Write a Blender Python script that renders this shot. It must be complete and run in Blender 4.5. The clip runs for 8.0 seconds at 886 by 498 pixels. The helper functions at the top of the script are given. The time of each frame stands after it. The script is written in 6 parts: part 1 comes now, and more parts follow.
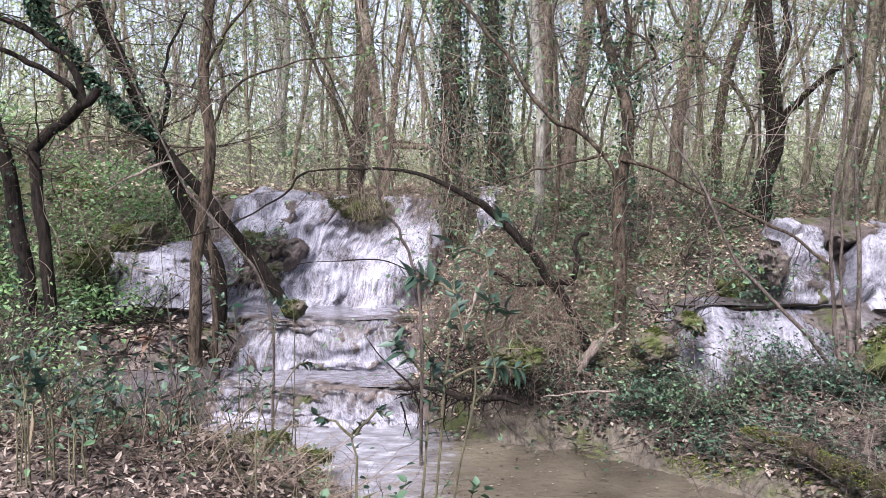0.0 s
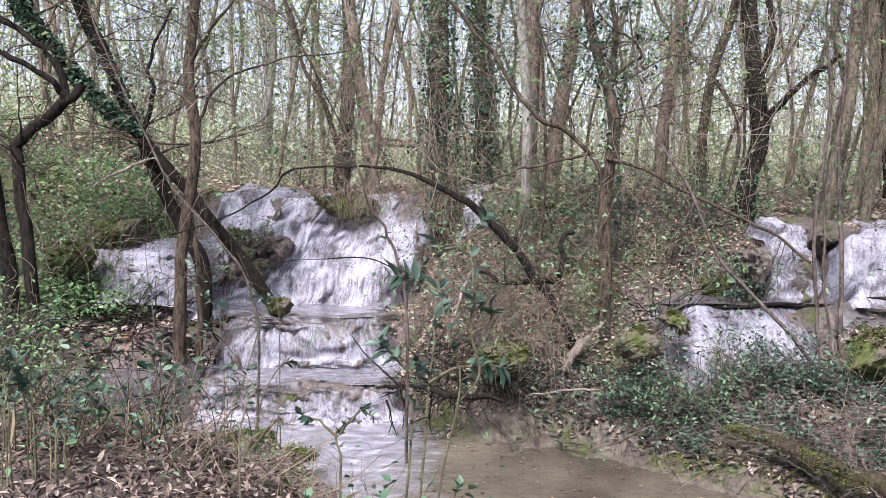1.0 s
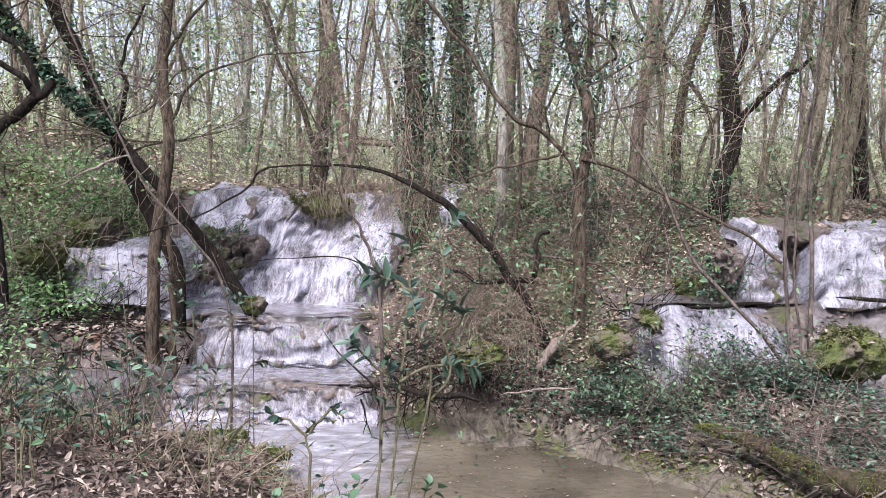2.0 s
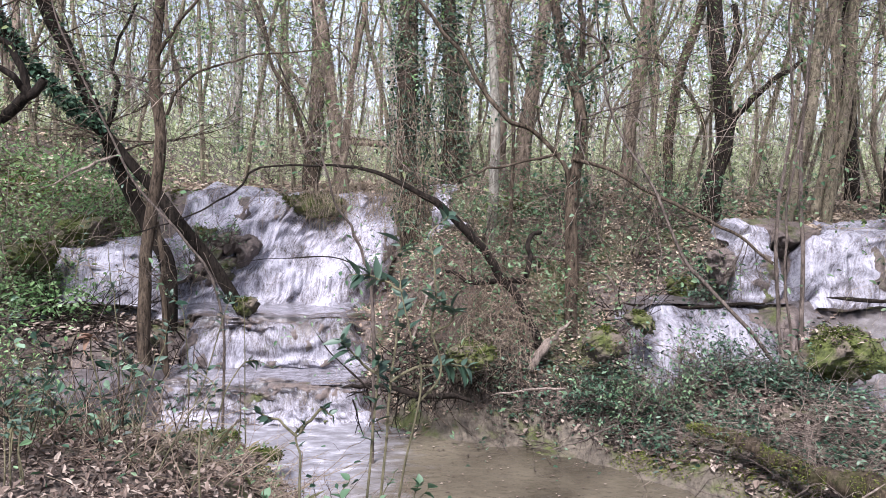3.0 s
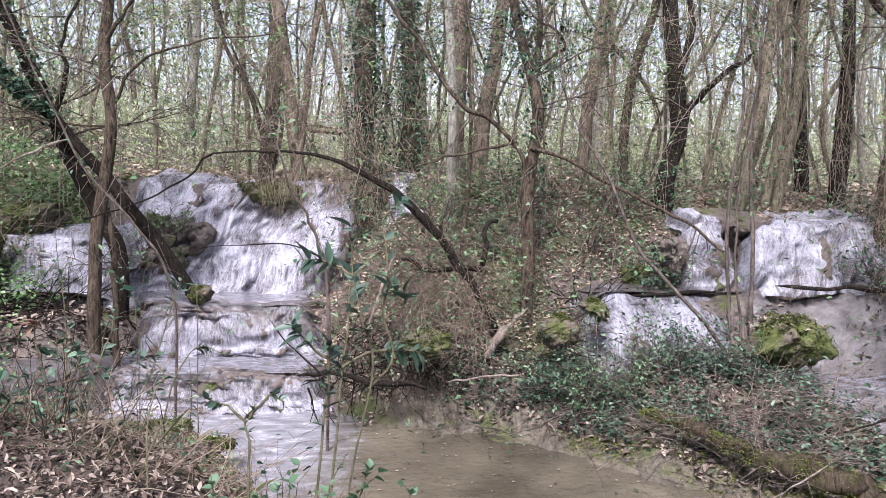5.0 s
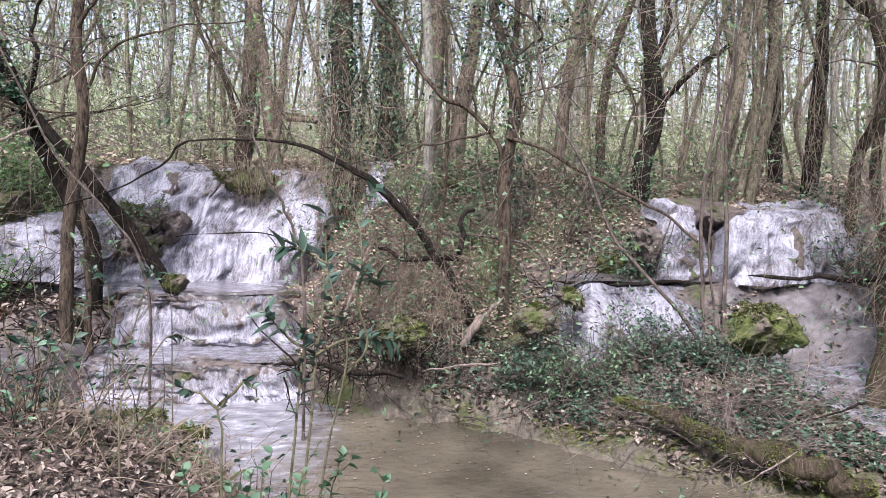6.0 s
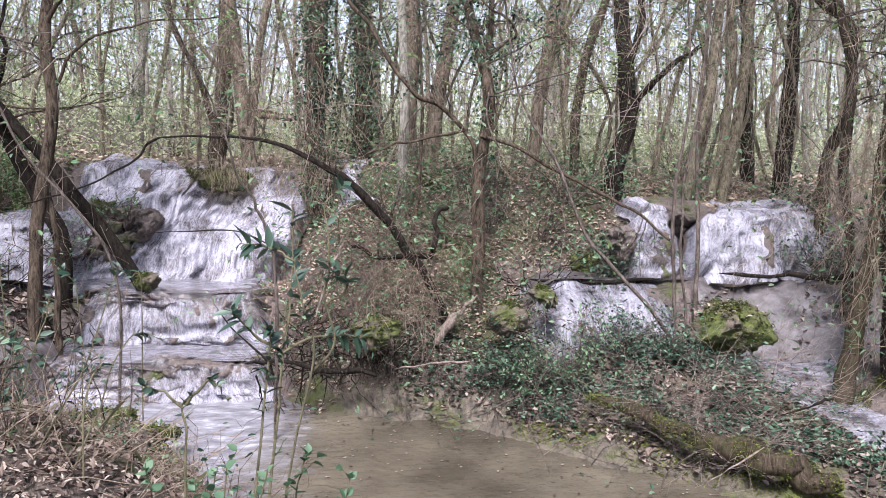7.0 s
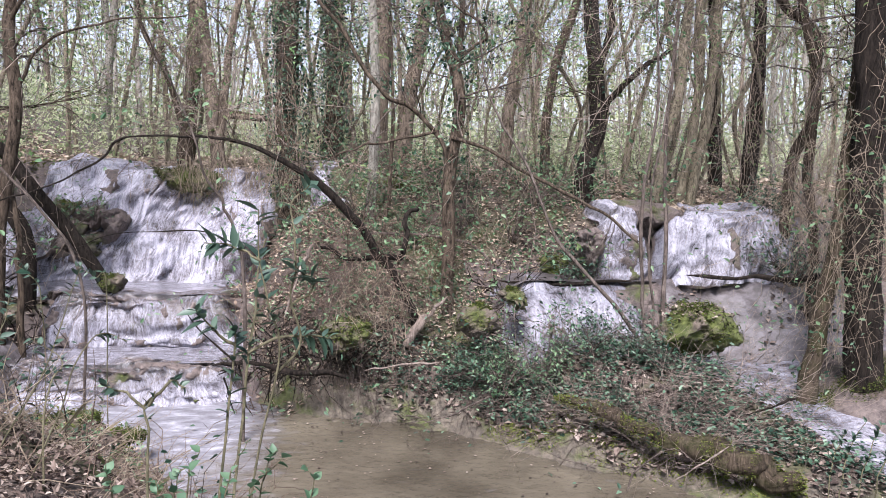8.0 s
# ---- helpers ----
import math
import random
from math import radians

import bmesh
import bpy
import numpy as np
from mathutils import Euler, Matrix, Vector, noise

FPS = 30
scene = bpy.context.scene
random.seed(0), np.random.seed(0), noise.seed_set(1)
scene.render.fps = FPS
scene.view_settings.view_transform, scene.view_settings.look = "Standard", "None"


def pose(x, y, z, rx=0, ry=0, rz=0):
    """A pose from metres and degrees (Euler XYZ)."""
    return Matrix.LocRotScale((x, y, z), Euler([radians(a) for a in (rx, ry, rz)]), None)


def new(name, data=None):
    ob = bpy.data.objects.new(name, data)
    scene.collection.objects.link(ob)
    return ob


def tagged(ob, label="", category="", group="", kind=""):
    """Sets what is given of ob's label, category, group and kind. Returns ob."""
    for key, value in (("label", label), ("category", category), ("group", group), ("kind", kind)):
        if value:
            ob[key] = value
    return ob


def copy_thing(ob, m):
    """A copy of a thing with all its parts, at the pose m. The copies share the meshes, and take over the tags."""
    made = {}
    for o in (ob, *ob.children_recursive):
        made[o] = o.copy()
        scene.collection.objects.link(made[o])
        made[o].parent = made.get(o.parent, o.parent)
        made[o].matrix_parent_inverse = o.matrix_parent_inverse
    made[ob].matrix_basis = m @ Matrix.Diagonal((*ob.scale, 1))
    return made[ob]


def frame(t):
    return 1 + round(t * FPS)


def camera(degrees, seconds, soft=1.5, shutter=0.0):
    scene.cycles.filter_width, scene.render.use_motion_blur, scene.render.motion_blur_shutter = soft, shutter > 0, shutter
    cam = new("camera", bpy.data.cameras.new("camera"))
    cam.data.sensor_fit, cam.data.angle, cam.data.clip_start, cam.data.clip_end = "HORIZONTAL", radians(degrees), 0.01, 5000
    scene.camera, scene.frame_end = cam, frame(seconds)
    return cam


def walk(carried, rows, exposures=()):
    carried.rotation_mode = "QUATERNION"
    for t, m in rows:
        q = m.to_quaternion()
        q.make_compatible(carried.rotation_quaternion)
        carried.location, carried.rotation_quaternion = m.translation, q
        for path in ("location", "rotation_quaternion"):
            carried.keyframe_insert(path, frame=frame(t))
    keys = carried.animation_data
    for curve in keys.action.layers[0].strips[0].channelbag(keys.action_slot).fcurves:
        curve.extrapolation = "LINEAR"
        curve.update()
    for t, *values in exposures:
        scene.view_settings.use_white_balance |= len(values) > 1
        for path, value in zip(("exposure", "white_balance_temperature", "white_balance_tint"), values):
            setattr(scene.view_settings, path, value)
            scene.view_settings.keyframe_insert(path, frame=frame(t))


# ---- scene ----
# ---------------------------------------------------------------- camera and walk
cam = camera(57.91, 8.0, soft=0.55)
PATH = [
    (0.0, pose(0.000, 0.000, 2.550, 84.32, 0.00, 0.00)),
    (0.5, pose(0.005, 0.000, 2.553, 84.25, -0.10, -0.27)),
    (1.0, pose(0.009, 0.000, 2.556, 84.15, -0.27, -0.91)),
    (1.5, pose(0.027, -0.002, 2.557, 84.10, -0.46, -1.82)),
    (3.0, pose(0.055, -0.003, 2.553, 84.16, -0.67, -2.87)),
    (3.5, pose(0.059, -0.002, 2.554, 84.16, -0.74, -3.20)),
    (4.0, pose(0.070, -0.004, 2.542, 84.09, -0.91, -4.01)),
    (4.5, pose(0.083, -0.002, 2.534, 83.87, -1.03, -4.84)),
    (6.0, pose(0.109, -0.005, 2.517, 82.87, -1.46, -7.20)),
    (6.5, pose(0.132, -0.008, 2.512, 82.79, -1.55, -7.80)),
    (7.0, pose(0.159, -0.013, 2.513, 82.81, -1.68, -8.70)),
    (7.5, pose(0.174, -0.018, 2.508, 82.94, -1.90, -9.86)),
    (8.0, pose(0.185, -0.019, 2.501, 83.07, -2.06, -10.61)),
]
walk(cam, PATH, exposures=[(0.0, 1.93, 5850, 20), (8.0, 1.93, 5850, 20)])

# ---------------------------------------------------------------- sky and sun (overcast, bright behind the wood)
world = bpy.data.worlds.new("overcast_sky")
scene.world = world
world.use_nodes = True
wn = world.node_tree.nodes
wl = world.node_tree.links
sky = wn.new("ShaderNodeTexSky")
sky.sky_type = "NISHITA"
sky.sun_disc = False
sky.sun_elevation = radians(54)
sky.sun_rotation = radians(200)
sky.air_density = 1.0
sky.dust_density = 1.5
sky.ozone_density = 1.0
wn["Background"].inputs["Strength"].default_value = 0.053
cloud = wn.new("ShaderNodeHueSaturation")
cloud.inputs["Saturation"].default_value = 0.5
cloud.inputs["Value"].default_value = 1.25
wl.new(sky.outputs["Color"], cloud.inputs["Color"])
wl.new(cloud.outputs["Color"], wn["Background"].inputs["Color"])
sun = new("sun", bpy.data.lights.new("sun", "SUN"))
sun.data.energy, sun.data.angle, sun.data.color = 3.0, radians(16), (1.0, 0.95, 0.87)
sun.matrix_world = pose(0, 0, 30, 36, 0, -20)

# ---------------------------------------------------------------- materials


def mat_base(name):
    m = bpy.data.materials.new(name)
    m.use_nodes = True
    n, l = m.node_tree.nodes, m.node_tree.links
    return m, n, l, n["Principled BSDF"]


def noise_node(n, l, scale, detail=6, rough=0.6, stretch=(1, 1, 1)):
    co = n.new("ShaderNodeTexCoord")
    mp = n.new("ShaderNodeMapping")
    mp.inputs["Scale"].default_value = stretch
    tx = n.new("ShaderNodeTexNoise")
    tx.inputs["Scale"].default_value, tx.inputs["Detail"].default_value = scale, detail
    tx.inputs["Roughness"].default_value = rough
    l.new(co.outputs["Object"], mp.inputs["Vector"])
    l.new(mp.outputs["Vector"], tx.inputs["Vector"])
    return tx


def ramp(n, l, src, stops):
    r = n.new("ShaderNodeValToRGB")
    r.color_ramp.elements[0].position, r.color_ramp.elements[0].color = stops[0][0], (*stops[0][1], 1)
    r.color_ramp.elements[1].position, r.color_ramp.elements[1].color = stops[-1][0], (*stops[-1][1], 1)
    for p, c in stops[1:-1]:
        e = r.color_ramp.elements.new(p)
        e.color = (*c, 1)
    l.new(src, r.inputs["Fac"])
    return r


def mixed(n, l, fac, a, b):
    m = n.new("ShaderNodeMix")
    m.data_type = "RGBA"
    for k, v in ((0, fac), (6, a), (7, b)):
        if isinstance(v, (int, float)):
            m.inputs[k].default_value = v
        elif isinstance(v, tuple):
            m.inputs[k].default_value = (*v, 1)
        else:
            l.new(v, m.inputs[k])
    return m.outputs[2]


def math_node(n, l, op, *vals):
    m = n.new("ShaderNodeMath")
    m.operation = op
    for k, v in enumerate(vals):
        if isinstance(v, (int, float)):
            m.inputs[k].default_value = v
        else:
            l.new(v, m.inputs[k])
    return m.outputs["Value"]


def bumped(n, l, bsdf, height, strength, dist=0.02):
    b = n.new("ShaderNodeBump")
    b.inputs["Strength"].default_value, b.inputs["Distance"].default_value = strength, dist
    l.new(height, b.inputs["Height"])
    l.new(b.outputs["Normal"], bsdf.inputs["Normal"])


def bark(name, dark, light, moss=0.0, lichen=0.7):
    m, n, l, b = mat_base(name)
    fine = noise_node(n, l, 42, 8, 0.75, (1, 1, 0.16))
    big = noise_node(n, l, 7, 6, 0.7, (1, 1, 0.5))
    c1 = ramp(n, l, fine.outputs["Fac"], [(0.38, dark), (0.64, light)]).outputs["Color"]
    pale = tuple(min(1, v * 1.5 + 0.02) for v in light)
    f2 = ramp(n, l, big.outputs["Fac"], [(0.5, (0, 0, 0)), (0.7, (lichen, lichen, lichen))])
    c2 = mixed(n, l, f2.outputs["Color"], c1, pale)
    if moss:
        mo = noise_node(n, l, 6, 8, 0.75)
        f3 = ramp(n, l, mo.outputs["Fac"], [(0.66 - moss * 0.3, (0, 0, 0)), (0.95 - moss * 0.3, (0.8, 0.8, 0.8))])
        c2 = mixed(n, l, f3.outputs["Color"], c2, (0.04, 0.05, 0.012))
    l.new(c2, b.inputs["Base Color"])
    b.inputs["Roughness"].default_value = 0.9
    b.inputs["Specular IOR Level"].default_value = 0.12
    bumped(n, l, b, fine.outputs["Fac"], 1.0, 0.03)
    return m


def leafy(name, cols, gloss=0.5, through_light=0.35):
    m, n, l, b = mat_base(name)
    geo = n.new("ShaderNodeNewGeometry")
    r = ramp(n, l, geo.outputs["Random Per Island"], [(i / (len(cols) - 1), c) for i, c in enumerate(cols)])
    l.new(r.outputs["Color"], b.inputs["Base Color"])
    b.inputs["Roughness"].default_value = gloss
    b.inputs["Specular IOR Level"].default_value = 0.22
    tr = n.new("ShaderNodeBsdfTranslucent")
    mx = n.new("ShaderNodeMixShader")
    mx.inputs["Fac"].default_value = through_light
    l.new(r.outputs["Color"], tr.inputs["Color"])
    l.new(b.outputs["BSDF"], mx.inputs[1])
    l.new(tr.outputs["BSDF"], mx.inputs[2])
    l.new(mx.outputs["Shader"], n["Material Output"].inputs["Surface"])
    return m


M_BARK = bark("bark_brown", (0.008, 0.006, 0.004), (0.115, 0.087, 0.062), 0.2, 0.45)
M_BARK_DARK = bark("bark_dark_wet", (0.003, 0.0026, 0.002), (0.034, 0.026, 0.02), 0.12, 0.2)
M_BARK_OLIVE = bark("bark_olive_grey", (0.035, 0.03, 0.02), (0.25, 0.215, 0.15), 0.25, 0.5)
M_BARK_PALE = bark("bark_pale", (0.035, 0.027, 0.02), (0.25, 0.198, 0.15), 0.15, 0.5)
M_BARK_MOSS = bark("bark_mossy", (0.012, 0.009, 0.006), (0.1, 0.076, 0.052), 0.6, 0.3)
M_TWIG = bark("twig_grey_brown", (0.03, 0.024, 0.02), (0.15, 0.12, 0.1))
M_VINE = bark("dry_vine_straw", (0.16, 0.125, 0.09), (0.38, 0.31, 0.23))
# distance haze is put into this bark colour: paler than the near bark
M_HAZE_BARK = bark("haze_pale_bark", (0.12, 0.11, 0.09), (0.34, 0.32, 0.27))
M_BRUSH = bark("brown_brushwood", (0.05, 0.034, 0.026), (0.26, 0.19, 0.145))
M_DEADWOOD = bark("dead_wood_grey", (0.1, 0.078, 0.065), (0.32, 0.26, 0.215))
M_IVY = leafy("ivy_leaf", [(0.008, 0.02, 0.012), (0.025, 0.055, 0.034), (0.07, 0.13, 0.08), (0.17, 0.25, 0.165)], 0.38, 0.22)
M_SHRUB = leafy("shrub_leaf", [(0.03, 0.07, 0.038), (0.08, 0.15, 0.075), (0.15, 0.24, 0.12), (0.24, 0.33, 0.2)], 0.5, 0.35)
M_CANOPY = leafy("canopy_leaf", [(0.05, 0.085, 0.03), (0.11, 0.16, 0.06), (0.19, 0.25, 0.1), (0.29, 0.33, 0.16)], 0.6, 0.5)
# haze over the trees further back is mixed into these pale greens
M_HAZE_LEAF = leafy("haze_pale_leaf", [(0.16, 0.22, 0.09), (0.28, 0.35, 0.16), (0.4, 0.45, 0.24), (0.52, 0.54, 0.35)], 0.7, 0.5)
# lightest leaf colour: sunlight on the far wood is painted into it
M_SUNLIT_LEAF = leafy("painted_sunlit_leaf", [(0.2, 0.26, 0.12), (0.34, 0.4, 0.21), (0.46, 0.5, 0.3), (0.58, 0.58, 0.4)], 0.7, 0.5)
M_GREEN = leafy("fresh_shrub_leaf", [(0.035, 0.085, 0.03), (0.12, 0.22, 0.08), (0.22, 0.35, 0.14), (0.34, 0.46, 0.27)], 0.5, 0.4)
M_BRIGHT = leafy("young_leaf", [(0.16, 0.3, 0.1), (0.2, 0.36, 0.14), (0.26, 0.4, 0.18)], 0.45, 0.45)
M_LITTER = leafy("dead_leaf", [(0.014, 0.009, 0.007), (0.06, 0.042, 0.034), (0.15, 0.112, 0.09), (0.24, 0.19, 0.155), (0.36, 0.3, 0.25)], 0.7, 0.1)
M_MOSSTUFT = leafy("moss_tuft", [(0.012, 0.019, 0.004), (0.04, 0.056, 0.011), (0.095, 0.12, 0.022), (0.07, 0.058, 0.025)], 0.9, 0.2)
M_MOSSBRIGHT = leafy("yellow_green_moss", [(0.04, 0.055, 0.01), (0.085, 0.11, 0.018), (0.15, 0.175, 0.035), (0.09, 0.075, 0.03)], 0.9, 0.2)
M_GRASS = leafy("grass_blade", [(0.16, 0.13, 0.08), (0.25, 0.2, 0.13), (0.1, 0.12, 0.05)], 0.6, 0.3)


def soil_material():
    m, n, l, b = mat_base("forest_soil")
    fine = noise_node(n, l, 24, 8, 0.7)
    mid = noise_node(n, l, 5, 6, 0.65)
    big = noise_node(n, l, 0.9, 4)
    c1 = ramp(n, l, fine.outputs["Fac"], [(0.32, (0.02, 0.015, 0.012)), (0.52, (0.085, 0.064, 0.05)), (0.72, (0.2, 0.155, 0.122))]).outputs["Color"]
    fm = ramp(n, l, mid.outputs["Fac"], [(0.5, (0, 0, 0)), (0.66, (0.8, 0.8, 0.8))])
    c2 = mixed(n, l, fm.outputs["Color"], c1, (0.07, 0.052, 0.04))
    fb = ramp(n, l, big.outputs["Fac"], [(0.5, (0, 0, 0)), (0.66, (0.75, 0.75, 0.75))])
    c3 = mixed(n, l, fb.outputs["Color"], c2, (0.07, 0.085, 0.022))
    l.new(c3, b.inputs["Base Color"])
    b.inputs["Roughness"].default_value = 0.9
    bumped(n, l, b, fine.outputs["Fac"], 0.8, 0.04)
    return m


def rock_material(name, cols, moss, wet=0.45):
    m, n, l, b = mat_base(name)
    fine = noise_node(n, l, 16, 8, 0.7)
    mid = noise_node(n, l, 3.2, 6, 0.6)
    c1 = ramp(n, l, fine.outputs["Fac"], [(0.32, cols[0]), (0.7, cols[1])]).outputs["Color"]
    f = ramp(n, l, mid.outputs["Fac"], [(0.62 - moss * 0.35, (0, 0, 0)), (0.74 - moss * 0.35, (1, 1, 1))])
    mossy = ramp(n, l, fine.outputs["Fac"], [(0.3, (0.024, 0.032, 0.007)), (0.7, (0.1, 0.118, 0.024))]).outputs["Color"]
    l.new(mixed(n, l, f.outputs["Color"], c1, mossy), b.inputs["Base Color"])
    b.inputs["Roughness"].default_value = wet
    bumped(n, l, b, fine.outputs["Fac"], 0.9, 0.04)
    return m


M_SOIL = soil_material()
M_TUFA = rock_material("wet_tufa_rock", ((0.045, 0.034, 0.03), (0.19, 0.15, 0.13)), 0.2, 0.62)
M_MUD = rock_material("mud_bank", ((0.035, 0.028, 0.02), (0.165, 0.137, 0.1)), 0.32, 0.65)
M_MOSS = rock_material("mossy_rock", ((0.05, 0.04, 0.03), (0.15, 0.12, 0.09)), 0.55, 0.95)


def pool_material():
    m, n, l, b = mat_base("murky_water")
    big = noise_node(n, l, 1.1, 4, 0.5)
    c = ramp(n, l, big.outputs["Fac"], [(0.35, (0.05, 0.042, 0.03)), (0.65, (0.11, 0.094, 0.068))])
    co = n.new("ShaderNodeTexCoord")
    xyz = n.new("ShaderNodeSeparateXYZ")
    l.new(co.outputs["Object"], xyz.inputs["Vector"])
    fy, fx = n.new("ShaderNodeMapRange"), n.new("ShaderNodeMapRange")
    fy.inputs["From Min"].default_value, fy.inputs["From Max"].default_value = 4.4, 7.2
    fx.inputs["From Min"].default_value, fx.inputs["From Max"].default_value = 0.35, -0.8
    l.new(xyz.outputs["Y"], fy.inputs["Value"])
    l.new(xyz.outputs["X"], fx.inputs["Value"])
    mul = n.new("ShaderNodeMath")
    mul.operation = "MULTIPLY"
    l.new(fy.outputs["Result"], mul.inputs[0])
    l.new(fx.outputs["Result"], mul.inputs[1])
    sw = noise_node(n, l, 4, 6, 0.65, (1, 2.2, 1))
    ad = n.new("ShaderNodeMath")
    ad.operation = "MULTIPLY_ADD"
    l.new(sw.outputs["Fac"], ad.inputs[0])
    ad.inputs[1].default_value = 0.9
    l.new(mul.outputs["Value"], ad.inputs[2])
    ff = ramp(n, l, ad.outputs["Value"], [(0.55, (0, 0, 0)), (1.15, (1, 1, 1))])
    swirl = noise_node(n, l, 5.5, 8, 0.7, (0.8, 1.7, 1))
    froth = ramp(n, l, swirl.outputs["Fac"], [(0.4, (0.12, 0.115, 0.125)), (0.55, (0.2, 0.196, 0.215)), (0.68, (0.36, 0.357, 0.385))])
    l.new(mixed(n, l, ff.outputs["Color"], c.outputs["Color"], froth.outputs["Color"]), b.inputs["Base Color"])
    l.new(math_node(n, l, "MULTIPLY_ADD", ff.outputs["Color"], 0.4, 0.12), b.inputs["Roughness"])
    b.inputs["IOR"].default_value = 1.33
    rip = noise_node(n, l, 9, 3, 0.5, (1, 1.6, 1))
    bumped(n, l, b, rip.outputs["Fac"], 0.55, 0.03)
    return m


def foam_material(name, cover=0.42, white=1.0, streak=24, clear_lip=0.0, still=False):
    """Broken white water: streaks run with the flow, thin clear water over the lip shows the wet rock."""
    m, n, l, b = mat_base(name)
    co = n.new("ShaderNodeTexCoord")
    src = co.outputs["Object"]
    if not still:
        uv = n.new("ShaderNodeUVMap")
        uv.uv_map = "flow"
        src = uv.outputs["UV"]
    drift = n.new("ShaderNodeTexNoise")
    drift.inputs["Scale"].default_value, drift.inputs["Detail"].default_value = 4.0, 5
    l.new(src, drift.inputs["Vector"])
    cen = n.new("ShaderNodeVectorMath")
    cen.operation = "MULTIPLY_ADD"
    cen.inputs[1].default_value, cen.inputs[2].default_value = (0.16, 0.16, 0.16), (-0.08, -0.08, -0.08)
    l.new(drift.outputs["Color"], cen.inputs[0])
    bent = n.new("ShaderNodeVectorMath")
    l.new(src, bent.inputs[0])
    l.new(cen.outputs["Vector"], bent.inputs[1])
    mp = n.new("ShaderNodeMapping")
    mp.inputs["Scale"].default_value = (0.6, 1.5, 1) if still else (1, 0.13, 1)
    l.new(bent.outputs["Vector"], mp.inputs["Vector"])

    def layer(vec, scale, detail, rough_, lo, hi):
        t = n.new("ShaderNodeTexNoise")
        t.inputs["Scale"].default_value, t.inputs["Detail"].default_value, t.inputs["Roughness"].default_value = scale, detail, rough_
        l.new(vec, t.inputs["Vector"])
        r = n.new("ShaderNodeMapRange")
        r.inputs["From Min"].default_value, r.inputs["From Max"].default_value = lo, hi
        l.new(t.outputs["Fac"], r.inputs["Value"])
        return r.outputs["Result"]
    st = layer(mp.outputs["Vector"], streak, 9, 0.72, 0.3, 0.7)
    froth = layer(bent.outputs["Vector"], 44, 8, 0.8, 0.3, 0.7)
    big = layer(co.outputs["Object"], 2.7, 5, 0.6, 0.33, 0.67)
    val = math_node(n, l, "MULTIPLY_ADD", froth, 0.3, math_node(n, l, "MULTIPLY_ADD", st, 0.44, math_node(n, l, "MULTIPLY", big, 0.34)))
    if clear_lip:
        run = n.new("ShaderNodeUVMap")
        run.uv_map = "run"
        sp = n.new("ShaderNodeSeparateXYZ")
        l.new(run.outputs["UV"], sp.inputs["Vector"])
        lip = n.new("ShaderNodeMapRange")
        lip.inputs["From Min"].default_value, lip.inputs["From Max"].default_value = 0.25, 0.75
        lip.inputs["To Max"].default_value = clear_lip
        l.new(sp.outputs["X"], lip.inputs["Value"])
        val = math_node(n, l, "SUBTRACT", val, lip.outputs["Result"])
    f = ramp(n, l, val, [(cover - 0.2, (0.15, 0.15, 0.15)), (cover + 0.2, (1, 1, 1))])
    stops = [(0.2, (0.16, 0.145, 0.155)), (0.42, (0.25, 0.237, 0.268)), (0.6, (0.36, 0.35, 0.4)), (0.85, (0.58, 0.575, 0.62))]
    shade = ramp(n, l, val, [(p, tuple(white * v for v in c)) for p, c in stops])
    l.new(shade.outputs["Color"], b.inputs["Base Color"])
    b.inputs["Roughness"].default_value = 0.6
    b.inputs["Specular IOR Level"].default_value = 0.3
    bumped(n, l, b, val, 0.45, 0.04)
    clear = n.new("ShaderNodeBsdfTransparent")
    clear.inputs["Color"].default_value = (0.85, 0.82, 0.8, 1)
    gl = n.new("ShaderNodeBsdfGlossy")
    gl.inputs["Roughness"].default_value = 0.55
    mw = n.new("ShaderNodeMixShader")
    mw.inputs["Fac"].default_value = 0.07
    l.new(clear.outputs["BSDF"], mw.inputs[1])
    l.new(gl.outputs["BSDF"], mw.inputs[2])
    mx = n.new("ShaderNodeMixShader")
    l.new(f.outputs["Color"], mx.inputs["Fac"])
    l.new(mw.outputs["Shader"], mx.inputs[1])
    l.new(b.outputs["BSDF"], mx.inputs[2])
    l.new(mx.outputs["Shader"], n["Material Output"].inputs["Surface"])
    return m


def terrace_material(name, cols, gloss=0.14):
    m, n, l, b = mat_base(name)
    st = noise_node(n, l, 9, 10, 0.74, (0.8, 1.5, 1))
    c = ramp(n, l, st.outputs["Fac"], [(0.3, cols[0]), (0.46, cols[1]), (0.6, cols[2])])
    l.new(c.outputs["Color"], b.inputs["Base Color"])
    b.inputs["Roughness"].default_value = gloss
    bumped(n, l, b, st.outputs["Fac"], 0.35, 0.04)
    return m


M_TERRACE = terrace_material("shallow_running_water", [(0.06, 0.053, 0.052), (0.13, 0.122, 0.135), (0.26, 0.255, 0.29)])
M_FILM = terrace_material("water_film_on_tufa", [(0.03, 0.025, 0.023), (0.065, 0.055, 0.053), (0.125, 0.113, 0.117)], 0.5)
M_POOL = pool_material()
M_FALL = foam_material("falling_water", 0.4, 0.98, 52)
M_CURTAIN = foam_material("curtain_of_water", 0.4, 0.8, 50, 0.42)
M_SLIDE = foam_material("sliding_water", 0.42, 0.64, 30)
M_VEIL = foam_material("thin_falling_water", 0.45, 0.76, 46)
M_FOAM = foam_material("foaming_water", 0.5, 0.62, 11, still=True)

# ---------------------------------------------------------------- mesh helpers
RNG = np.random.default_rng(7)


